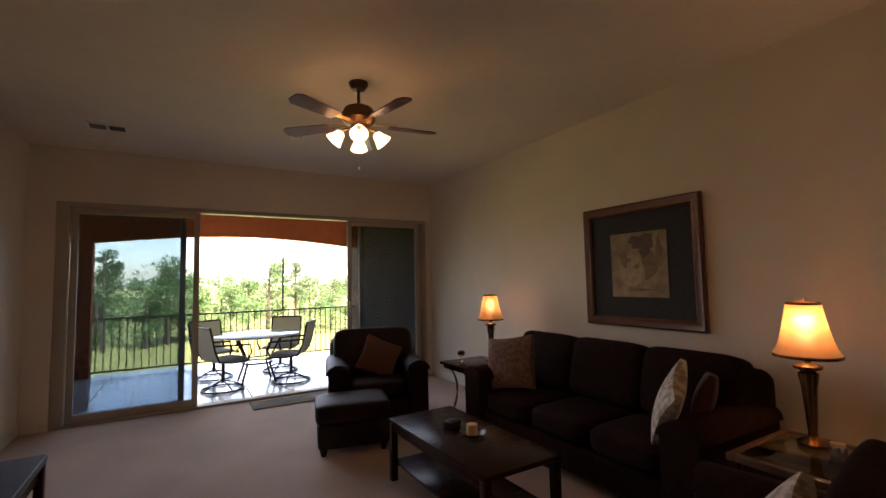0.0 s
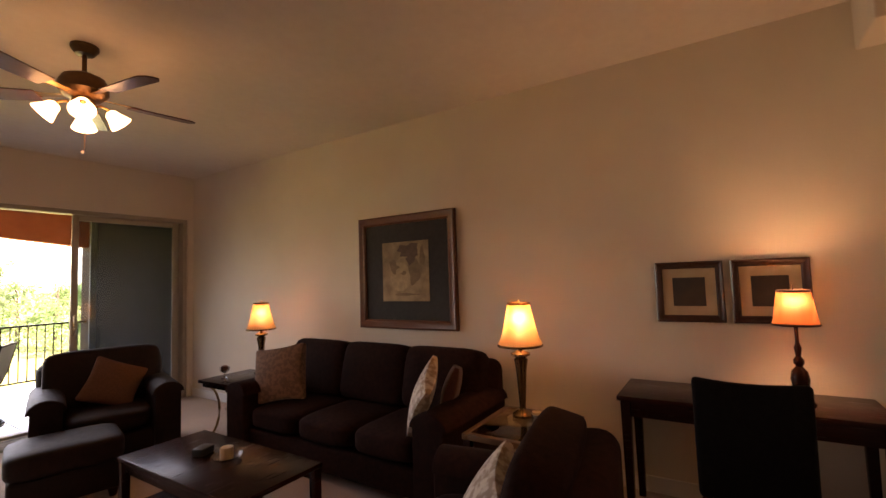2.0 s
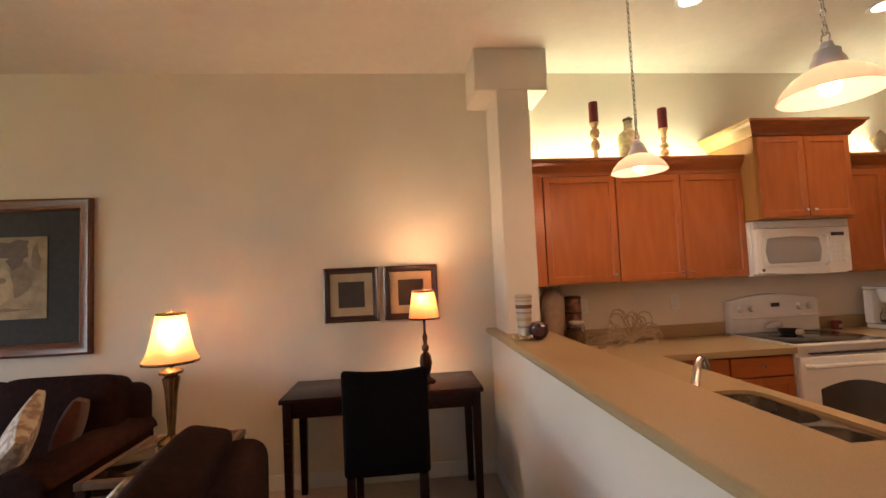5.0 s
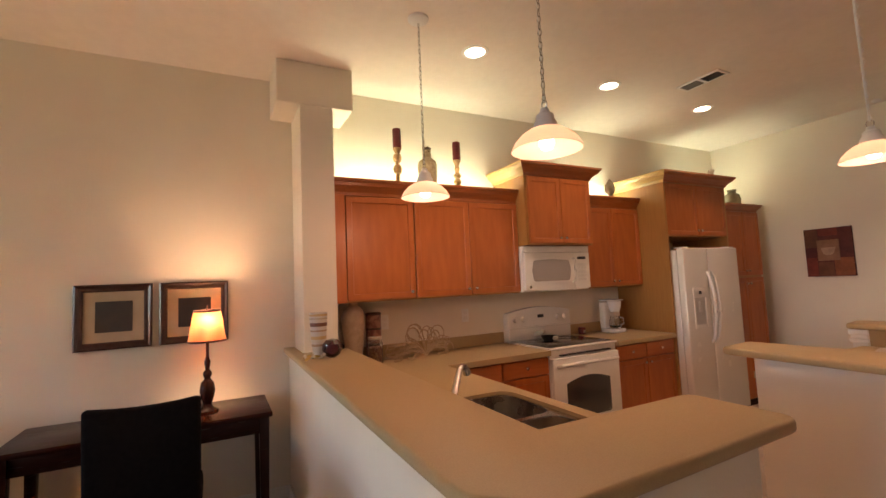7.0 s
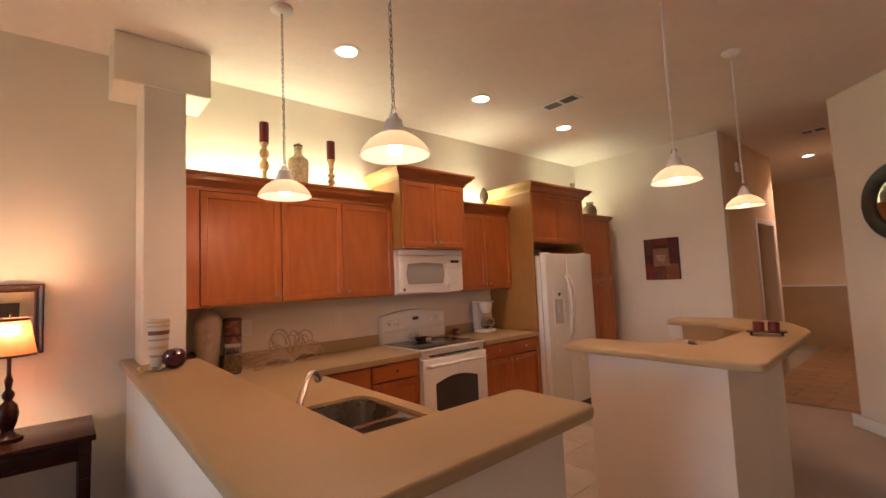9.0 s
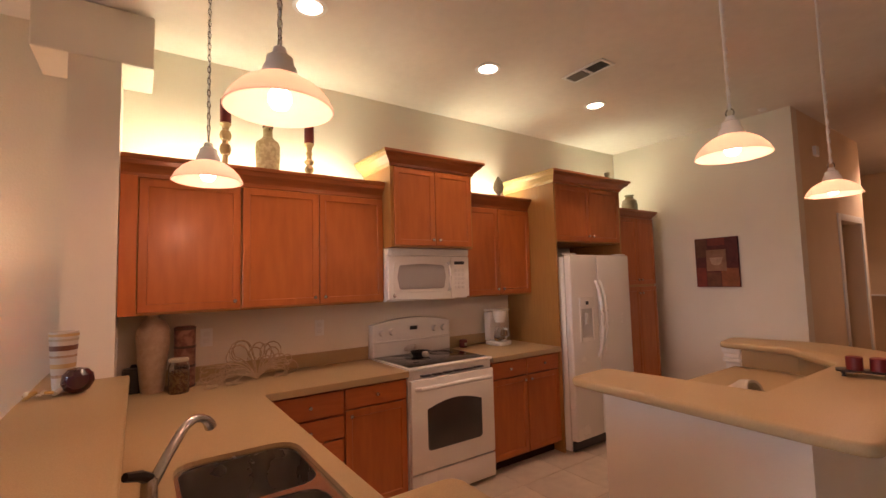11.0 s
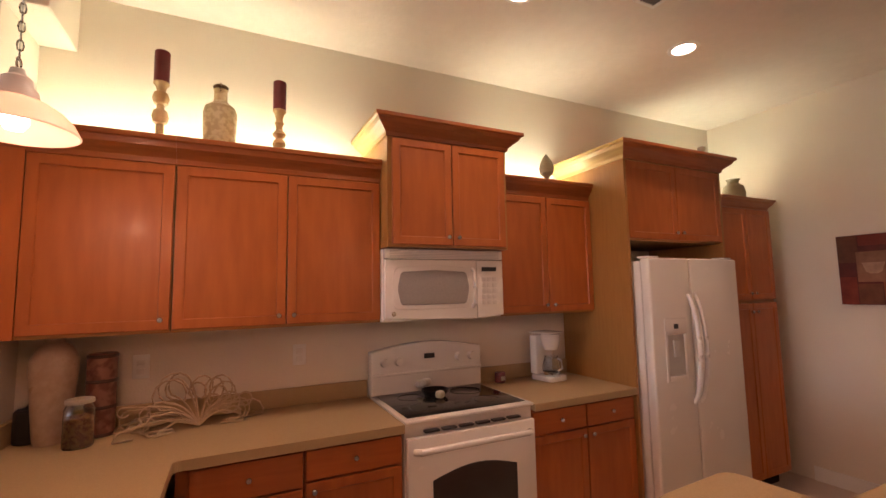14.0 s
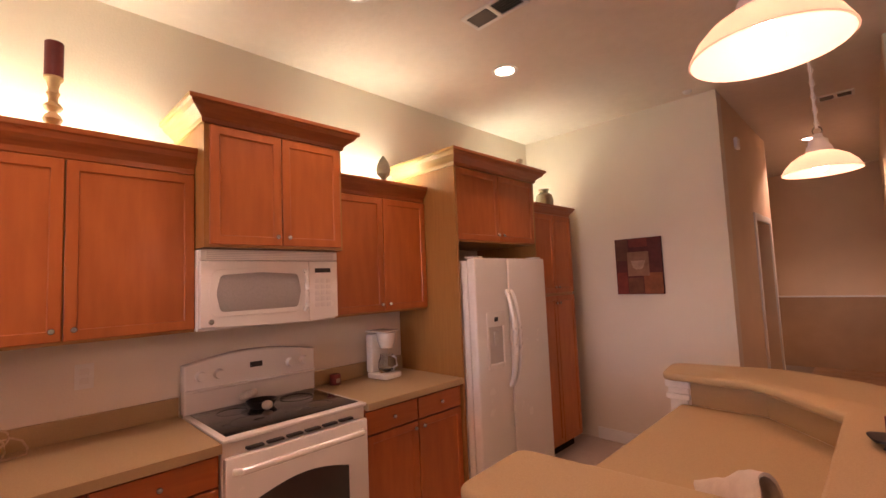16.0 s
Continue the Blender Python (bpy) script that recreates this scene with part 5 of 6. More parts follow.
for k in range(42):
    o = new("baluster", _me)
    o.parent, o.location = RL, (-0.1 + 0.108 * k, 0, 0)
part("screen_post", bm_box(2.90, 2.93, -0.012, 0.012, 0.976, 2.40), BLACKM, RL)
tile_me = bpy.data.meshes.new("tile")
b = bm_box(-0.226, 0.226, -0.226, 0.226, -0.022, 0.0, 0.003, 1)
b.to_mesh(tile_me), b.free()
tile_me.materials.append(DECK)
lf = bpy.data.objects["lanai_floor"]
for i in range(14):
    for j in range(7):
        o = new("tile", tile_me)
        o.parent, o.location = lf, (LX0 + 0.25 + 0.46 * i, NY + 0.44 + 0.46 * j, -0.0015)
whole("lanai_ceiling_light", bm_lathe([(0.0, -0.09), (0.06, -0.08), (0.11, -0.05), (0.13, -0.02), (0.14, -0.001), (0.0, -0.001)], 24), TRIMW, "white dome ceiling light on the lanai", "ceiling light", pose(2.26, 10.0, LZ))
TB = thing("patio_table", pose(2.15, 8.42, 0), "round white patio table on dark metal legs", "patio table")
part("tabletop", bm_lathe([(0.0, 0.70), (0.58, 0.70), (0.61, 0.71), (0.61, 0.725), (0.59, 0.735), (0.0, 0.735)], 40), mat("white_table_glass", (0.75, 0.78, 0.76), None, 0.15, scale=3, coat=0.5), TB)
part("ring", bm_tube([(0.22 * math.cos(a), 0.22 * math.sin(a), 0.30) for a in (2 * math.pi * k / 20 for k in range(20))], 0.012, 6, True), BLACKM, TB)
for k in range(4):
    c, s = math.cos(math.pi / 4 + k * math.pi / 2), math.sin(math.pi / 4 + k * math.pi / 2)
    part("leg", bm_tube([(0.42 * c, 0.42 * s, 0.70), (0.25 * c, 0.25 * s, 0.40), (0.22 * c, 0.22 * s, 0.30), (0.34 * c, 0.34 * s, 0.0)], 0.015, 8), BLACKM, TB)


def swivel_chair(m):
    """A sling patio rocker on a round swivel base, facing -y."""
    S = thing("patio_chair", m, "black-framed swivel patio chair with a pale sling seat", "patio chair", "chairs round the patio table")
    for s in (-1, 1):
        x = 0.26 * s
        part("side_frame", bm_tube([(x, -0.27, 0.40), (x, 0.0, 0.40), (x, 0.18, 0.43), (x, 0.24, 0.58), (x, 0.31, 0.90)], 0.014, 8), BLACKM, S)
        part("armrest", bm_tube([(x, -0.22, 0.40), (x * 1.1, -0.27, 0.52), (x * 1.14, -0.24, 0.63), (x * 1.14, 0.0, 0.645), (x * 1.05, 0.26, 0.66)], 0.014, 8), BLACKM, S)
    prof = [(-0.27, 0.405), (0.0, 0.385), (0.16, 0.41), (0.22, 0.50), (0.26, 0.66), (0.31, 0.89)]
    bm = bmesh.new()
    rows = [[bm.verts.new((x, y, z)) for x in (-0.245, 0.245)] for y, z in prof] + [[bm.verts.new((x, y + 0.006, z + 0.008)) for x in (-0.245, 0.245)] for y, z in reversed(prof)]
    for a, c in zip(rows, rows[1:] + rows[:1]):
        bm.faces.new((a[0], a[1], c[1], c[0]))
    part("sling", bm, SLING, S, "pale woven sling")
    part("seat_pad", bm_cushion(0.46, 0.42, 0.05, 0.2, 6, 6), PAD, S, "thin grey seat pad", m=pose(0, -0.06, 0.425))
    part("headrail", bm_tube([(-0.26, 0.31, 0.90), (0.26, 0.31, 0.90)], 0.014, 8), BLACKM, S)
    part("stem", bm_tube([(0, 0, 0.385), (0, 0, 0.10)], 0.025, 8), BLACKM, S)
    part("base_ring", bm_tube([(0.28 * math.cos(a), 0.28 * math.sin(a), 0.014) for a in (2 * math.pi * k / 24 for k in range(24))], 0.013, 6, True), BLACKM, S)
    for k in range(4):
        c, s = math.cos(k * math.pi / 2), math.sin(k * math.pi / 2)
        part("spoke", bm_tube([(0, 0, 0.13), (0.14 * c, 0.14 * s, 0.09), (0.275 * c, 0.275 * s, 0.016)], 0.011, 6), BLACKM, S)
    return S


c0 = swivel_chair(pose(1.66, 8.15, 0, 0, 0, 112))
for m in (pose(2.60, 8.14, 0, 0, 0, -118), pose(2.62, 9.10, 0, 0, 0, -32), pose(1.60, 9.12, 0, 0, 0, 25)):
    copy_thing(c0, m)

# ---- garden and trees ----
GZ = -3.1
GRASS = mat("sunlit_grass", (0.26, 0.26, 0.07), (0.16, 0.18, 0.045), 0.95, scale=3, detail=8, bump=0.6, bump_scale=20, blotch=0.4)
BARK = mat("grey_bark", (0.11, 0.08, 0.06), (0.06, 0.045, 0.035), 0.95, scale=5, stretch=(6, 6, 1), bump=0.8, bump_scale=20)
LEAF = mat("green_leaves", (0.15, 0.27, 0.10), (0.10, 0.20, 0.07), 0.6, scale=0.8, per_object=0.2, blotch=0.4)
LEAF2 = mat("pine_needles", (0.15, 0.21, 0.10), (0.10, 0.15, 0.08), 0.6, scale=0.8, per_object=0.2, blotch=0.4)
for _lm in (LEAF, LEAF2):
    _n, _l = _lm.node_tree.nodes, _lm.node_tree.links
    _tr, _mx = _n.new("ShaderNodeBsdfTranslucent"), _n.new("ShaderNodeMixShader")
    _tr.inputs[0].default_value, _mx.inputs[0].default_value = (0.20, 0.30, 0.13, 1), 0.45
    _l.new(_n["Principled BSDF"].outputs[0], _mx.inputs[1]), _l.new(_tr.outputs[0], _mx.inputs[2])
    _l.new(_mx.outputs[0], _n["Material Output"].inputs[0])
structure("ground", bm_box(-900, 900, LY1 + 0.16, 1800, GZ - 1, GZ), GRASS, "yellow-green lawn reaching to the woods", "lawn")
structure("house_base", bm_box(WESTX - 0.45, WX + 0.45, HEND - 0.25, LY1 + 0.155, GZ - 1, -0.21), GREYST, "storey below the flat", "building base")


def leaves(bm, centre, radius, n, size, rng):
    for _ in range(n):
        while True:
            p = Vector((rng.uniform(-1, 1), rng.uniform(-1, 1), rng.uniform(-1, 1)))
            if 0.25 < p.length < 1:
                break
        c = Vector(centre) + Vector((p.x * radius[0], p.y * radius[1], p.z * radius[2]))
        u = Vector((rng.uniform(-1, 1), rng.uniform(-1, 1), rng.uniform(-1, 1))).normalized()
        w = u.cross(Vector((rng.uniform(-1, 1), rng.uniform(-1, 1), rng.uniform(-1, 1)))).normalized()
        s = size * rng.uniform(0.6, 1.3)
        a = [c + u * s, c + w * s * 0.45, c - u * s, c - w * s * 0.45]
        bm.faces.new([bm.verts.new(q) for q in a])


def tree(seed, h, material, pine=False):
    rng = random.Random(seed)
    T = thing("tree", pose(0, 0, GZ), "tall slender pine at the edge of the woods" if pine else "leafy green tree at the edge of the woods", "tree", "trees beyond the lawn")
    trunk = [bm_tube([(0, 0, 0), (rng.uniform(-.15, .15), rng.uniform(-.15, .15), h * 0.4), (rng.uniform(-.3, .3), rng.uniform(-.3, .3), h * 0.92)], [0.17, 0.12, 0.03], 8)]
    crown = bmesh.new()
    nb = 16 if pine else 13
    for k in range(nb):
        f = (0.45 + 0.5 * k / nb) if pine else (0.18 + 0.7 * k / nb)
        a = rng.uniform(0, 2 * math.pi)
        reach = (0.9 if pine else 1.5) * (1.15 - 0.7 * f) * rng.uniform(0.7, 1.3) * h / 7
        tip = Vector((reach * math.cos(a), reach * math.sin(a), h * f + (0.1 if pine else 0.5)))
        trunk.append(bm_tube([(0, 0, h * f - 0.3), tuple(tip * 0.55 + Vector((0, 0, h * f * 0.45 - 0.05))), tuple(tip)], [0.05, 0.03, 0.012], 5))
        r = (0.55 if pine else 0.95) * rng.uniform(0.7, 1.25) * h / 7
        leaves(crown, tip, (r, r, r * (0.5 if pine else 0.75)), 150 if pine else 300, 0.10, rng)
    part("trunk", bm_join(*trunk), BARK, T)
    part("crown", crown, material, T, smooth=False)
    return T


trees = [tree(1, 5.8, LEAF), tree(2, 4.9, LEAF), tree(3, 7.6, LEAF2, True), tree(4, 6.2, LEAF)]
spots = []
rng = random.Random(11)
for k in range(30):
    spots.append((-22 + 1.9 * k + rng.uniform(-0.8, 0.8), 42 + rng.uniform(-1.5, 7)))
for k, (x, y) in enumerate(spots):
    src = trees[(0, 1, 3, 2, 0, 3, 1)[k % 7]]
    m = Matrix.Translation((x, y, GZ)) @ Euler((0, 0, rng.uniform(0, 6.28))).to_matrix().to_4x4()
    if k < 4:
        trees[k].matrix_basis = m
    else:
        c = copy_thing(src, m)
        c.scale = (rng.uniform(0.85, 1.2),) * 3
# undergrowth along the wood's edge
bm = bmesh.new()
for k in range(180):
    x = -26 + 62 * (k + rng.random()) / 180
    leaves(bm, (x, 44 + rng.uniform(-2.5, 5), GZ + rng.uniform(0.5, 3.6) * rng.uniform(0.6, 1)), (1.15, 1.0, 1.0), 150, 0.12, rng)
whole("undergrowth", bm, LEAF, "dense green shrubs under the trees", "shrubs", kind="stuff", smooth=False)
bm = bmesh.new()
for k in range(90):
    x = -60 + 140 * (k + rng.random()) / 90
    leaves(bm, (x, 72 + rng.uniform(-4, 6), GZ + rng.uniform(1, 5.5)), (2.4, 2.0, 2.2), 90, 0.34, rng)
whole("far_woods", bm, LEAF2, "far hazy line of woods", "woods", kind="stuff", smooth=False)


# ---- ornaments above the cabinets ----
IVORY = mat("carved_ivory_wood", (0.62, 0.42, 0.20), (0.52, 0.33, 0.14), 0.5, scale=14, bump=0.1)
CRACKLE = mat("mosaic_glass_jar", (0.55, 0.46, 0.26), (0.43, 0.34, 0.18), 0.45, scale=38, detail=1, spread=0.15, bump=0.4, bump_scale=60, spec=0.3)
STONEW = mat("pale_stoneware", (0.52, 0.44, 0.33), (0.42, 0.35, 0.25), 0.6, scale=18, bump=0.2)
OLIVEST = mat("grey_olive_stoneware", (0.33, 0.28, 0.18), (0.25, 0.21, 0.13), 0.6, scale=18, bump=0.2)
LINEN = mat("cream_linen", (0.62, 0.55, 0.46), (0.50, 0.43, 0.35), 0.9, scale=24, detail=5, bump=0.2, sheen=0.2)
GLAZE = mat("speckled_beige_glaze", (0.47, 0.35, 0.26), (0.39, 0.28, 0.20), 0.3, scale=30, spread=0.3, coat=0.4)
MAROON = mat("maroon_printed_tin", (0.15, 0.045, 0.03), (0.26, 0.12, 0.08), 0.5, scale=22, detail=2, spread=0.15)
REED = mat("bleached_reed", (0.60, 0.45, 0.30), (0.46, 0.33, 0.21), 0.7, scale=20, stretch=(1, 1, 6))
POTP = mat("potpourri", (0.20, 0.07, 0.03), (0.36, 0.20, 0.08), 0.8, scale=60, detail=2, spread=0.12, bump=0.8)
PLUM = mat("deep_plum_glaze", (0.060, 0.010, 0.016), (0.045, 0.008, 0.012), 0.18, scale=8, coat=0.5)
GOLDS = mat("gold_leaf_sprig", (0.50, 0.33, 0.10), (0.40, 0.24, 0.07), 0.45, metal=0.3, scale=20)


def candle_stand(y, z, stem, knobs, ch, label):
    C = thing("candle_holder", pose(4.335, y, z), label, "candle holder", "candle holders on the cabinets")
    prof = [(0.0, 0.0), (0.035, 0.0), (0.035, 0.012), (0.018, 0.025)]
    n = len(knobs)
    for k, (r, a, b) in enumerate(knobs):
        prof += [(0.017, a * stem), (r * 0.8, a * stem + 0.008), (r, (a + b) / 2 * stem), (r * 0.8, b * stem - 0.008), (0.017, b * stem)]
    prof += [(0.024, stem - 0.02), (0.034, stem - 0.008), (0.034, stem), (0.0, stem)]
    part("stand", bm_lathe(prof, 18), IVORY, C, "turned ivory-coloured stand")
    part("candle", bm_lathe([(0.0, 0.0), (0.033, 0.0), (0.033, ch - 0.004), (0.030, ch), (0.012, ch - 0.004), (0.0, ch - 0.006)], 18), REDWAX, C, "deep red pillar candle", m=pose(0, 0, stem + 0.0005))


candle_stand(-0.757, 2.241, 0.315, [(0.036, 0.34, 0.58), (0.036, 0.64, 0.86)], 0.155, "tall turned candle holder with a red pillar candle")
candle_stand(-1.292, 2.241, 0.265, [(0.034, 0.20, 0.40), (0.034, 0.42, 0.58), (0.024, 0.66, 0.80)], 0.155, "shorter turned candle holder with a red pillar candle")
J = thing("glass_jar", pose(4.325, -1.012, 2.241), "mosaic glass jar with a wire-clamped stopper", "jar")
part("body", bm_lathe([(0.0, 0.0), (0.066, 0.0), (0.072, 0.02), (0.076, 0.12), (0.077, 0.20), (0.070, 0.225), (0.045, 0.245), (0.031, 0.26), (0.030, 0.315), (0.034, 0.32), (0.0, 0.32)], 24), CRACKLE, J)
part("stopper", bm_lathe([(0.0, 0.345), (0.028, 0.343), (0.036, 0.335), (0.034, 0.326), (0.0, 0.325)], 18), BRONZE, J, "dark stopper")
part("wire_clamp", bm_tube([(0.036, 0, 0.30), (0.042, 0, 0.325), (0.02, 0, 0.35), (-0.02, 0, 0.35), (-0.042, 0, 0.325), (-0.036, 0, 0.30)], 0.003, 6), BRONZE, J)
FIN = thing("acorn_finial", pose(4.26, -3.0, 2.241), "grey-olive carved acorn ornament on the cabinet", "ornament")
part("body", bm_lathe([(0.0, 0.0), (0.03, 0.0), (0.028, 0.012), (0.012, 0.03), (0.02, 0.05), (0.045, 0.075), (0.05, 0.11), (0.04, 0.15), (0.02, 0.185), (0.006, 0.205), (0.0, 0.21)], 18), OLIVEST, FIN)
PV = thing("stoneware_vase", pose(4.16, -4.90, 2.191) @ Matrix.Scale(1.2, 4), "squat grey-olive stoneware vase on the pantry", "vase")
part("body", bm_lathe([(0.0, 0.0), (0.05, 0.0), (0.068, 0.03), (0.072, 0.10), (0.062, 0.145), (0.036, 0.165), (0.034, 0.18), (0.045, 0.195), (0.0, 0.19)], 22), OLIVEST, PV)
whole("small_figure", bm_lathe([(0.0, 0.0), (0.03, 0.0), (0.035, 0.03), (0.02, 0.06), (0.028, 0.08), (0.03, 0.10), (0.0, 0.115)], 14), STONEW, "small pale ornament on the fridge cabinet", "ornament", pose(4.0, -4.27, 2.476))

# ---- things on the worktops ----
V = thing("tall_vase", pose(4.43, -0.395, 0.916) @ Matrix.Diagonal((0.99, 0.99, 1.03, 1.0)), "tall speckled beige ceramic vase in the corner", "vase")
part("body", bm_lathe([(0.0, 0.0), (0.055, 0.0), (0.062, 0.02), (0.075, 0.16), (0.088, 0.30), (0.086, 0.35), (0.062, 0.395), (0.034, 0.415), (0.030, 0.44), (0.04, 0.45), (0.032, 0.448), (0.0, 0.40)], 26), GLAZE, V)
whole("dark_canister", bm_lathe([(0.0, 0.0), (0.055, 0.0), (0.058, 0.01), (0.058, 0.13), (0.05, 0.14), (0.02, 0.145), (0.012, 0.16), (0.0, 0.162)], 20), PLASTICB, "small dark canister behind the vase", "canister", pose(4.50, -0.305, 0.916))
CY = thing("cylinder_candle", pose(4.46, -0.56, 0.916), "tall maroon decorated cylinder with banded rims", "canister")
part("body", bm_lathe([(0.0, 0.0), (0.058, 0.0), (0.058, 0.36), (0.053, 0.365), (0.0, 0.362)], 24), MAROON, CY)
for z in (0.0, 0.12, 0.235, 0.345):
    part("band", bm_lathe([(0.0585, z), (0.0605, z + 0.003), (0.0605, z + 0.012), (0.0585, z + 0.015)], 24), FRAMEB, CY)
JR = thing("glass_jar", pose(4.31, -0.52, 0.916), "clear jar of potpourri with a pale lid", "jar")
part("glass", bm_lathe([(0.0, 0.0), (0.05, 0.0), (0.054, 0.006), (0.054, 0.155), (0.046, 0.17), (0.046, 0.178), (0.044, 0.178), (0.044, 0.168), (0.051, 0.153), (0.051, 0.008), (0.0, 0.006)], 22), GLASS, JR)
part("contents", bm_lathe([(0.0, 0.008), (0.049, 0.009), (0.049, 0.12), (0.03, 0.128), (0.0, 0.122)], 20), POTP, JR, "dried red-brown potpourri")
part("lid", bm_lathe([(0.0, 0.1785), (0.05, 0.1785), (0.052, 0.185), (0.05, 0.195), (0.0, 0.197)], 22), STONEW, JR, "pale disc lid")
RD = thing("reed_sculpture", pose(4.36, -0.93, 0.916), "tangled bleached reed basket sculpture on the worktop", "ornament")
rng = random.Random(21)
for k in range(34):
    lift = math.radians(rng.uniform(8, 165) if k % 3 else rng.uniform(4, 25))
    length = rng.uniform(0.14, 0.29) * (1.25 if k % 3 == 0 else 0.9)
    yaw, curl = rng.uniform(-1.0, 1.0), rng.uniform(0.02, 0.075)
    turn = rng.choice((-1, 1)) if k % 3 else -1
    pts = []
    for q in range(22):
        t = q / 21
        f = min(t / 0.62, 1.0)
        u = length * f
        h = 0.006 + u * math.sin(lift) * 0.9 + 0.03 * math.sin(math.pi * f)
        y = u * math.cos(lift)
        if t > 0.62:
            a = (t - 0.62) / 0.38 * 4.6
            y += curl * math.sin(a) * math.cos(lift) - turn * curl * (1 - math.cos(a)) * math.sin(lift)
            h += curl * math.sin(a) * math.sin(lift) + turn * curl * (1 - math.cos(a)) * math.cos(lift)
        pts.append((0.02 + y * math.sin(yaw) * 0.5 + rng.uniform(-0.002, 0.002), -0.03 + y * math.cos(yaw), max(0.006, h)))
    part("reed", bm_tube(pts, 0.0046, 5), REED, RD)
CM = thing("coffee_maker", pose(4.42, -3.06, 0.916, 0, 0, -82), "white drip coffee maker with a glass carafe", "coffee maker")
part("base", bm_slab(round_corners([(-0.085, -0.12), (0.085, -0.12), (0.085, 0.08), (-0.085, 0.08)], 0.04), 0, 0.035, 0.008), APPL, CM)
part("column", bm_box(-0.08, 0.08, 0.015, 0.08, 0.036, 0.30, 0.012), APPL, CM)
part("filter_basket", bm_lathe([(0.0, 0.20), (0.045, 0.205), (0.062, 0.25), (0.068, 0.30), (0.064, 0.31), (0.0, 0.312)], 20), APPL, CM, m=pose(0, -0.045, 0))
part("lid", bm_box(-0.082, 0.082, -0.10, 0.08, 0.3125, 0.325, 0.006), APPL, CM)
cf = part("carafe", bm_lathe([(0.0, 0.037), (0.052, 0.038), (0.062, 0.07), (0.058, 0.11), (0.044, 0.145), (0.047, 0.16), (0.044, 0.16), (0.041, 0.145), (0.054, 0.108), (0.058, 0.07), (0.0, 0.042)], 22), GLASS, CM, "clear glass carafe", m=pose(0, -0.045, 0))
part("carafe_handle", bm_tube([(0.0, -0.10, 0.15), (0.0, -0.135, 0.14), (0.0, -0.14, 0.09), (0.0, -0.105, 0.07)], 0.007, 6), APPL, cf, m=pose(0, 0.045, 0))
part("power_cord", bm_tube([(0.08, 0.04, 0.02), (0.12, 0.02, 0.006), (0.16, 0.05, 0.006), (0.14, 0.09, 0.006)], 0.004, 5), APPL, CM)
CJ = thing("jar_candle", pose(4.50, -2.73, 0.916), "small red jar candle with a pale label", "candle")
part("jar", bm_lathe([(0.0, 0.0), (0.034, 0.0), (0.036, 0.005), (0.036, 0.06), (0.032, 0.066), (0.0, 0.06)], 18), REDWAX, CJ)
part("label_band", bm_box(-0.0375, -0.0355, -0.014, 0.014, 0.016, 0.042), STONEW, CJ, "pale paper label")
SP = thing("tea_kettle_rest", pose(4.33, -2.17, 0.929, 0, 0, 30), "small dark pan with a pale cloth handle cover on the cooktop", "pan")
part("pan", bm_lathe([(0.0, 0.0), (0.06, 0.0), (0.078, 0.03), (0.08, 0.036), (0.075, 0.034), (0.056, 0.006), (0.0, 0.005)], 22), BLACKM, SP)
part("handle_cover", bm_cushion(0.12, 0.05, 0.05, 0.4, 5, 4), LINEN, SP, "cream cloth handle cover", m=pose(0.10, -0.02, 0.055, 0, 18, -12))
part("lid_knob", bm_cushion(0.05, 0.05, 0.045, 0.3, 5, 3), STONEW, SP, m=pose(-0.075, 0.055, 0.024))

# ---- things on the bars ----
BANDB = mat("soft_brown_mosaic", (0.34, 0.19, 0.11), (0.46, 0.33, 0.22), 0.5, scale=60, spread=0.2)
G = thing("striped_hurricane", pose(3.95, -0.045, 1.071) @ Matrix.Diagonal((0.82, 0.82, 1.04, 1.0)), "frosted glass hurricane candle holder with brown stripes", "candle holder")
part("glass", bm_lathe([(0.0, 0.0), (0.04, 0.0), (0.045, 0.01), (0.056, 0.12), (0.064, 0.255), (0.060, 0.255), (0.053, 0.12), (0.042, 0.014), (0.0, 0.012)], 24), mat("frosted_vase_glass", (0.62, 0.55, 0.47), (0.55, 0.48, 0.41), 0.35, scale=12), G)
for z, h, mm in ((0.06, 0.014, BANDB), (0.10, 0.02, IVORY), (0.145, 0.010, BANDB), (0.175, 0.022, CHERRY), (0.215, 0.010, STONEW), (0.235, 0.012, IVORY)):
    r = 0.045 + (z - 0.01) * 0.083
    part("stripe", bm_lathe([(r, z), (r + 0.003, z + 0.001), (r + 0.003 + h * 0.07, z + h - 0.001), (r + h * 0.07, z + h)], 24), mm, G)
whole("plum_globe", bm_lathe([(0.0, 0.0), (0.02, 0.0), (0.045, 0.015), (0.06, 0.045), (0.056, 0.08), (0.035, 0.103), (0.01, 0.108), (0.0, 0.104)], 24), PLUM, "round glossy plum-coloured ornament on the bar", "ornament", pose(3.862, -0.105, 1.071))
FS = thing("flower_sprig", pose(3.83, 0.02, 1.072), "small gold and cream flower sprig lying on the bar", "ornament")
rng = random.Random(3)
for k in range(9):
    part("petal", bm_cushion(0.035, 0.02, 0.014, 0.3, 3, 3), GOLDS if k % 2 else TRAV, FS, m=pose(rng.uniform(-0.03, 0.03), rng.uniform(-0.07, 0.05), rng.uniform(0.008, 0.028), rng.uniform(-30, 30), rng.uniform(-30, 30), rng.uniform(0, 180)))
TR = thing("candle_tray", pose(1.845, -2.85, 1.071, 0, 0, 15) @ Matrix.Scale(0.84, 4), "dark metal footed tray with two red candles", "candle tray")
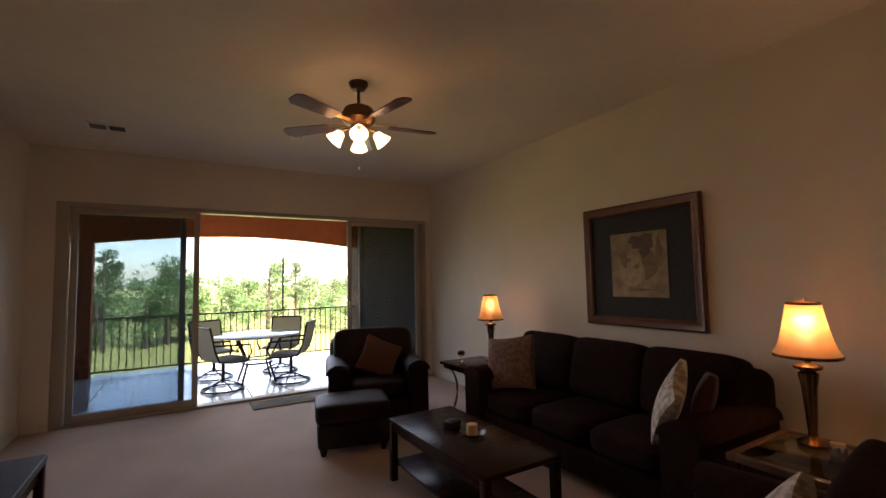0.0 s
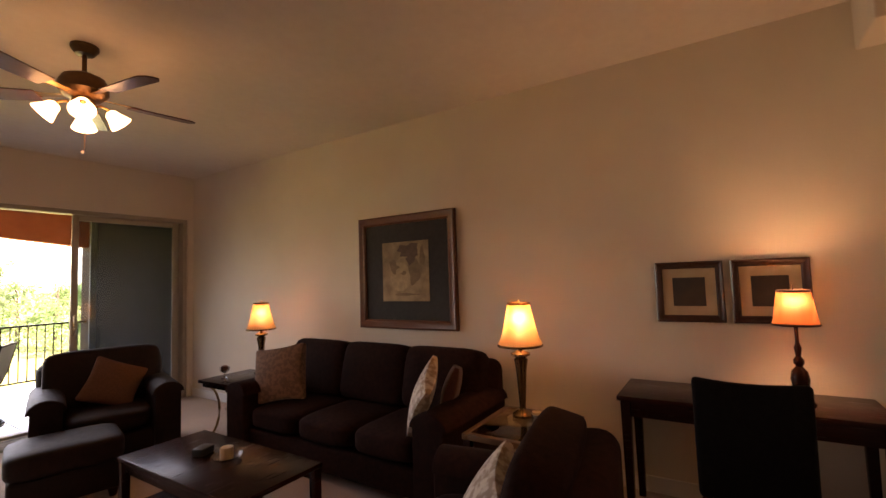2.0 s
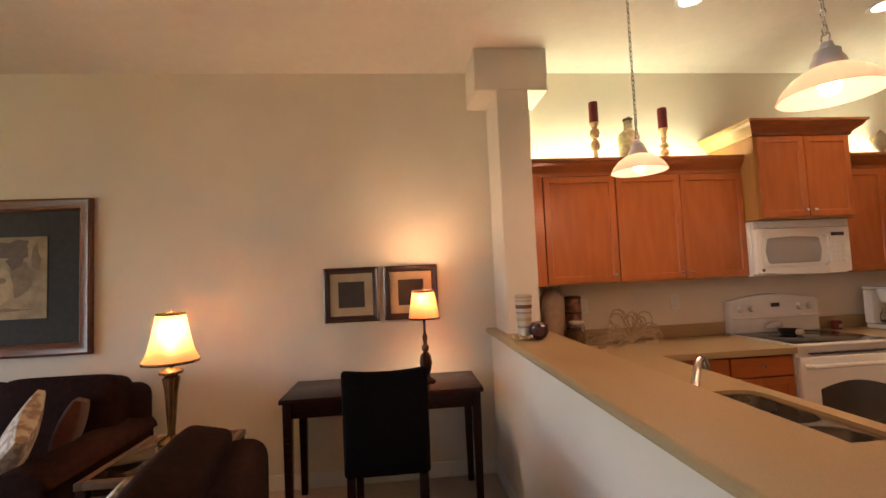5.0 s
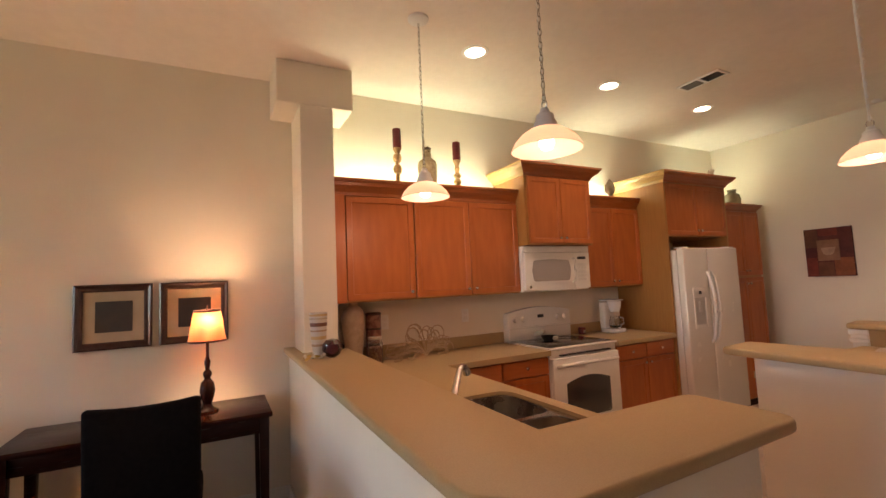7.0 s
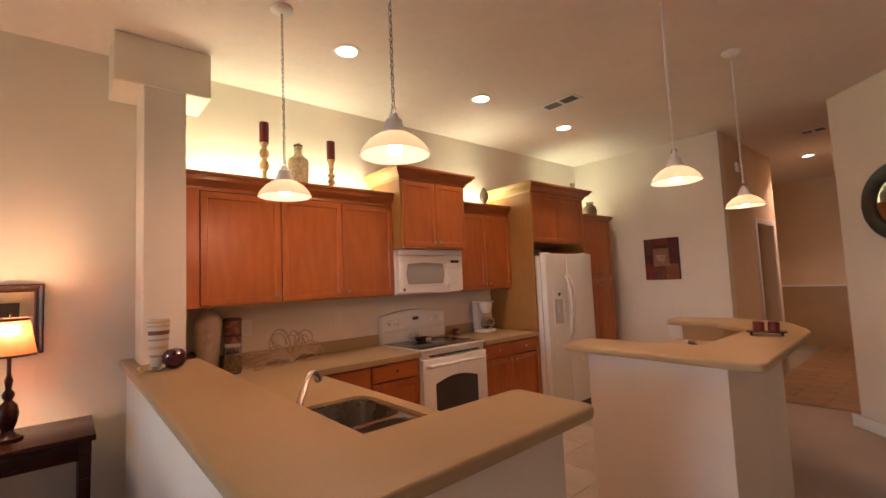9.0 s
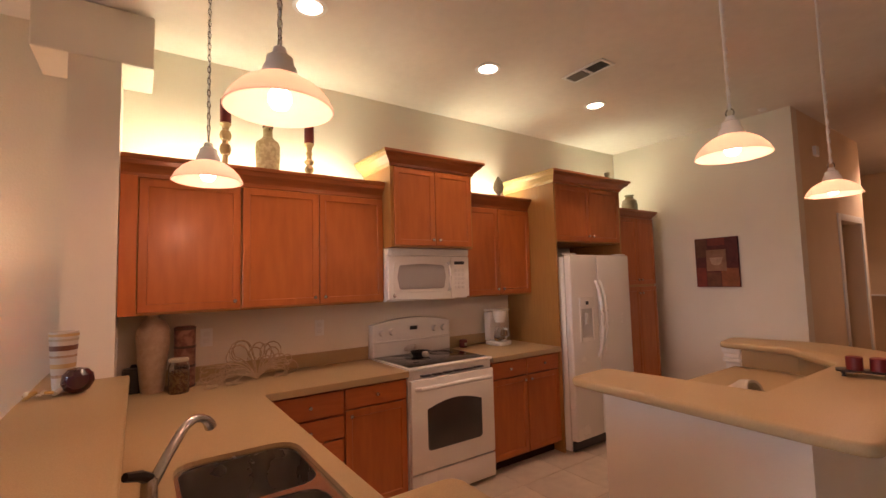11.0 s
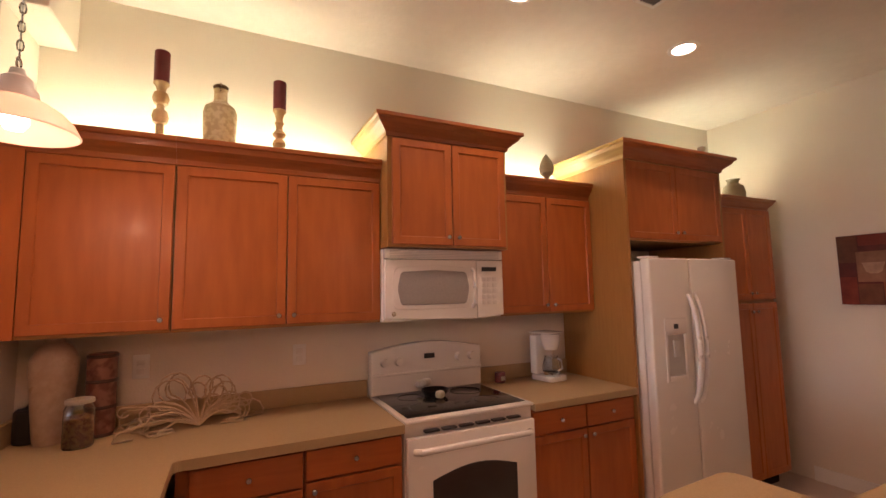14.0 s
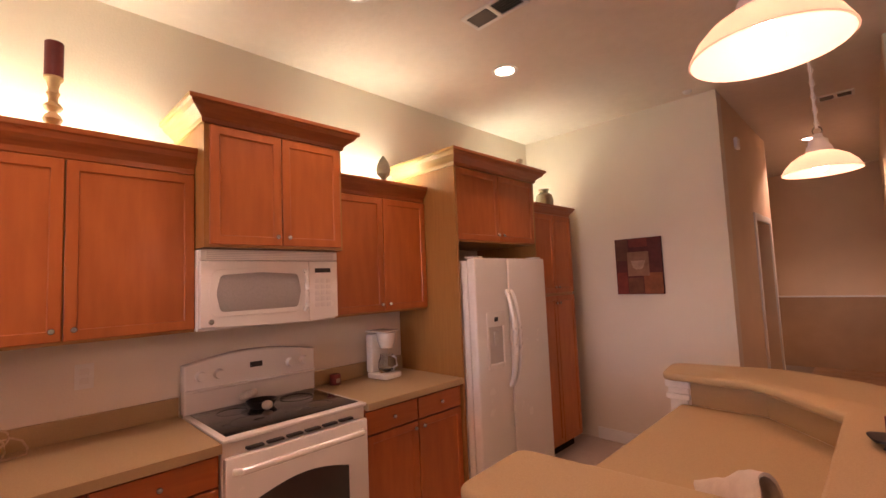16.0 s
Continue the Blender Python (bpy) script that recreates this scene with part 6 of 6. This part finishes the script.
part("tray", bm_slab(round_corners([(-0.12, -0.055), (0.12, -0.055), (0.12, 0.055), (-0.12, 0.055)], 0.03), 0.022, 0.03, 0.002), BLACKM, TR)
for x in (-0.09, 0.09):
    for y in (-0.035, 0.035):
        part("foot", bm_lathe([(0.0, 0.0), (0.010, 0.0), (0.006, 0.01), (0.008, 0.022), (0.0, 0.022)], 8), BLACKM, TR, m=pose(x, y, 0))
for x in (-0.045, 0.045):
    part("candle", bm_lathe([(0.0, 0.0305), (0.034, 0.0305), (0.034, 0.092), (0.03, 0.096), (0.0, 0.09)], 18), REDWAX, TR, m=pose(x, 0, 0))
TW = thing("dish_towel", pose(2.20, -2.47, 0.916, 0, 0, 168) @ Matrix.Diagonal((0.62, 0.85, 1.0, 1.0)), "loosely rolled cream cloth towel lying on the island worktop", "towel")
bm = bmesh.new()
rows = []
for i in range(15):
    u = i / 14
    ring = []
    for k in range(15):
        a = math.pi * (0.02 + 0.96 * k / 14)
        w, h = 0.05 + 0.035 * u, 0.075 + 0.08 * u
        wob = 1 + 0.04 * math.sin(5 * a + 9 * u) + 0.025 * math.sin(15 * u + 2 * a)
        ring.append(((u - 0.5) * 0.26 + 0.02 * math.sin(3 * a), w * math.cos(a) * wob, 0.003 + h * math.sin(a) * wob))
    rows.append(ring)
outer = [[bm.verts.new(p) for p in r] for r in rows]
inner = [[bm.verts.new((x, y * 0.88, max(0.001, z - 0.009))) for x, y, z in r] for r in rows]
for grid in (outer, inner):
    for a, b in zip(grid, grid[1:]):
        for k in range(14):
            bm.faces.new((a[k], a[k + 1], b[k + 1], b[k]))
for i in (0, 14):
    for k in range(14):
        bm.faces.new((outer[i][k], outer[i][k + 1], inner[i][k + 1], inner[i][k]))
for k in (0, 14):
    for i in range(14):
        bm.faces.new((outer[i][k], outer[i + 1][k], inner[i + 1][k], inner[i][k]))
bmesh.ops.recalc_face_normals(bm, faces=bm.faces)
part("cloth", bm, LINEN, TW)
part("inner_fold", bm_tube([(0.125 - 0.02 * q, 0.02 * math.sin(q), 0.014 + 0.002 * q) for q in range(6)], [0.012, 0.014, 0.014, 0.013, 0.012, 0.01], 10), LINEN, TW)


whole("island_post", bm_join(bm_box(2.602, 2.682, -3.68, -3.53, 0, 0.935, 0.003), bm_box(2.588, 2.696, -3.695, -3.515, 0.936, 0.962, 0.006), bm_box(2.596, 2.688, -3.687, -3.523, 0.963, 0.992, 0.004), bm_box(2.586, 2.698, -3.697, -3.513, 0.993, 1.028, 0.006)), TRIMW,
      "white pilaster end post under the island bar", "post")

# ---- outlets ----
def outlet(m, label):
    O = thing("wall_outlet", m, label, "outlet", "wall outlets")
    part("plate", bm_box(-0.036, 0.036, -0.006, -0.0005, -0.058, 0.058, 0.003), TRIMW, O)
    for z in (-0.022, 0.022):
        part("socket", bm_box(-0.017, 0.017, -0.0085, -0.0062, z - 0.014, z + 0.014, 0.001), APPL, O)


outlet(pose(WX - 0.001, -1.44, 1.19, 0, 0, -90), "white outlet plate on the kitchen wall")
outlet(pose(WX - 0.001, -0.69, 1.19, 0, 0, -90), "white outlet plate on the kitchen wall")
outlet(pose(4.36, -0.223, 1.19), "white outlet plate on the side of the stub wall")
outlet(pose(3.83, -0.267, 0.972, 0, 90, 0), "white outlet plate under the bar ledge")

# ---- pictures and mirror ----
CP = thing("canvas_picture", pose(3.43, SY + 0.003, 1.63, 0, 0, 180), "square painted canvas of a cup in reds and browns", "picture")
CR = [mat("canvas_%s" % n, c, tuple(v * 0.6 for v in c), 0.75, scale=18, detail=6, bump=0.2, blotch=0.4) for n, c in
      (("red", (0.22, 0.032, 0.017)), ("maroon", (0.12, 0.018, 0.013)), ("ochre", (0.29, 0.085, 0.032)), ("brown", (0.16, 0.05, 0.023)), ("cream", (0.50, 0.30, 0.20)))]
part("canvas", bm_box(-0.205, 0.205, -0.03, 0, -0.255, 0.255, 0.003), CR[1], CP)
for x0, x1, z0, z1, k in ((-0.205, -0.08, 0.05, 0.255, 3), (-0.08, 0.09, 0.17, 0.255, 0), (0.09, 0.205, 0.0, 0.255, 1), (-0.205, -0.10, -0.255, -0.05, 0), (0.04, 0.205, -0.255, -0.06, 2), (-0.10, 0.04, -0.255, -0.10, 3)):
    part("paint_patch", bm_box(x0 + 0.003, x1 - 0.003, -0.0315, -0.0302, z0 + 0.003, z1 - 0.003), CR[k], CP, smooth=False)
part("painted_square", bm_box(-0.095, 0.095, -0.033, -0.0318, -0.09, 0.13), mat("canvas_blush", (0.30, 0.15, 0.085), (0.20, 0.09, 0.05), 0.75, scale=18, detail=6, blotch=0.4), CP, smooth=False)
part("painted_cup", bm_move(bm_slab([(-0.065, 0.05), (-0.045, -0.015), (-0.02, -0.03), (0.02, -0.03), (0.045, -0.015), (0.065, 0.05)], 0.0332, 0.0342), pose(0, 0, 0, 90, 0, 0)), CR[4], CP, smooth=False)
BLACKF = mat("black_frame_wood", (0.012, 0.009, 0.008), (0.02, 0.014, 0.011), 0.4, scale=10, coat=0.2)
MR = thing("round_mirror", pose(1.33, -4.69, 1.96, 0, 0, 135), "round wall mirror in a wide dark frame", "mirror")
fr = part("frame", bm_move(bm_lathe([(0.19, 0.012), (0.20, 0.03), (0.25, 0.045), (0.30, 0.035), (0.32, 0.012), (0.32, 0.002), (0.19, 0.002)], 48), pose(0, 0, 0, 90, 0, 0)), BLACKF, MR)
part("glass", bm_move(bm_lathe([(0.0, 0.008), (0.192, 0.008), (0.192, 0.003), (0.0, 0.003)], 48), pose(0, 0, 0, 90, 0, 0)), MIRROR, MR, "mirror glass")

# ---- small things on the living-room tables ----
CD = thing("candle_dish", pose(2.80, 3.50, 0.456), "cream pillar candle in a shallow glass dish", "candle")
part("dish", bm_lathe([(0.0, 0.0), (0.05, 0.0), (0.085, 0.018), (0.09, 0.026), (0.084, 0.022), (0.05, 0.005), (0.0, 0.004)], 24), GLASS, CD)
part("candle", bm_lathe([(0.0, 0.006), (0.038, 0.006), (0.038, 0.068), (0.034, 0.074), (0.0, 0.066)], 18), WAX, CD, "cream pillar candle")
whole("small_box", bm_box(-0.055, 0.055, -0.04, 0.04, 0, 0.045, 0.006), PLASTICB, "small black box on the coffee table", "box", pose(2.78, 3.72, 0.456, 0, 0, 20))
for nm, x, y, lb in (("candle_goblet", 3.80, 5.16, "glass goblet with a red-brown candle on the end table"),):
    G = thing(nm, pose(x, y, 0.581), lb, "candle holder")
    part("stem", bm_lathe([(0.0, 0.0), (0.032, 0.0), (0.030, 0.006), (0.006, 0.014), (0.006, 0.05), (0.02, 0.06), (0.042, 0.075), (0.048, 0.115), (0.045, 0.115), (0.038, 0.078), (0.0, 0.066)], 20), GLASS, G)
    part("candle", bm_lathe([(0.0, 0.07), (0.034, 0.08), (0.036, 0.12), (0.02, 0.128), (0.0, 0.125)], 16), RUST, G)
VC = thing("votive_candle", pose(3.90, 1.93, 0.581), "small cream candle in a metal cup beside the lamp", "candle")
part("cup", bm_lathe([(0.0, 0.0), (0.034, 0.0), (0.038, 0.05), (0.036, 0.055), (0.034, 0.05), (0.0, 0.048)], 18), NICKEL, VC)
part("candle", bm_lathe([(0.0, 0.049), (0.03, 0.05), (0.03, 0.068), (0.0, 0.07)], 16), WAX, VC)

# ---- floor tiles, last ----
fl = bpy.data.objects["floor"]


def tiles(x0, y0, nx, ny, size, material, gap=0.004):
    me = bpy.data.meshes.new("tile")
    b = bm_box(-size / 2 + gap / 2, size / 2 - gap / 2, -size / 2 + gap / 2, size / 2 - gap / 2, 0.0, 0.006, 0.0015, 1)
    b.to_mesh(me), b.free()
    me.materials.append(material)
    for i in range(nx):
        for j in range(ny):
            o = new("tile", me)
            o.parent, o.location = fl, (x0 + size * (i + 0.5), y0 + size * (j + 0.5), 0.0035)


structure("tile_bed", bm_box(2.432, 3.99, -4.40, -0.92, 0.0005, 0.004), GROUT, "grey-beige grout bed of the kitchen floor", "floor")
structure("hall_tile_bed", bm_box(1.752, 3.898, HEND + 0.002, -5.60, 0.0005, 0.004), GROUT, "grout bed of the hallway floor", "floor")
tiles(2.432, -4.39, 4, 8, 0.398 * 1.085, TILE)
tiles(1.755, HEND + 0.01, 3, 14, 0.315, HALLTILE)
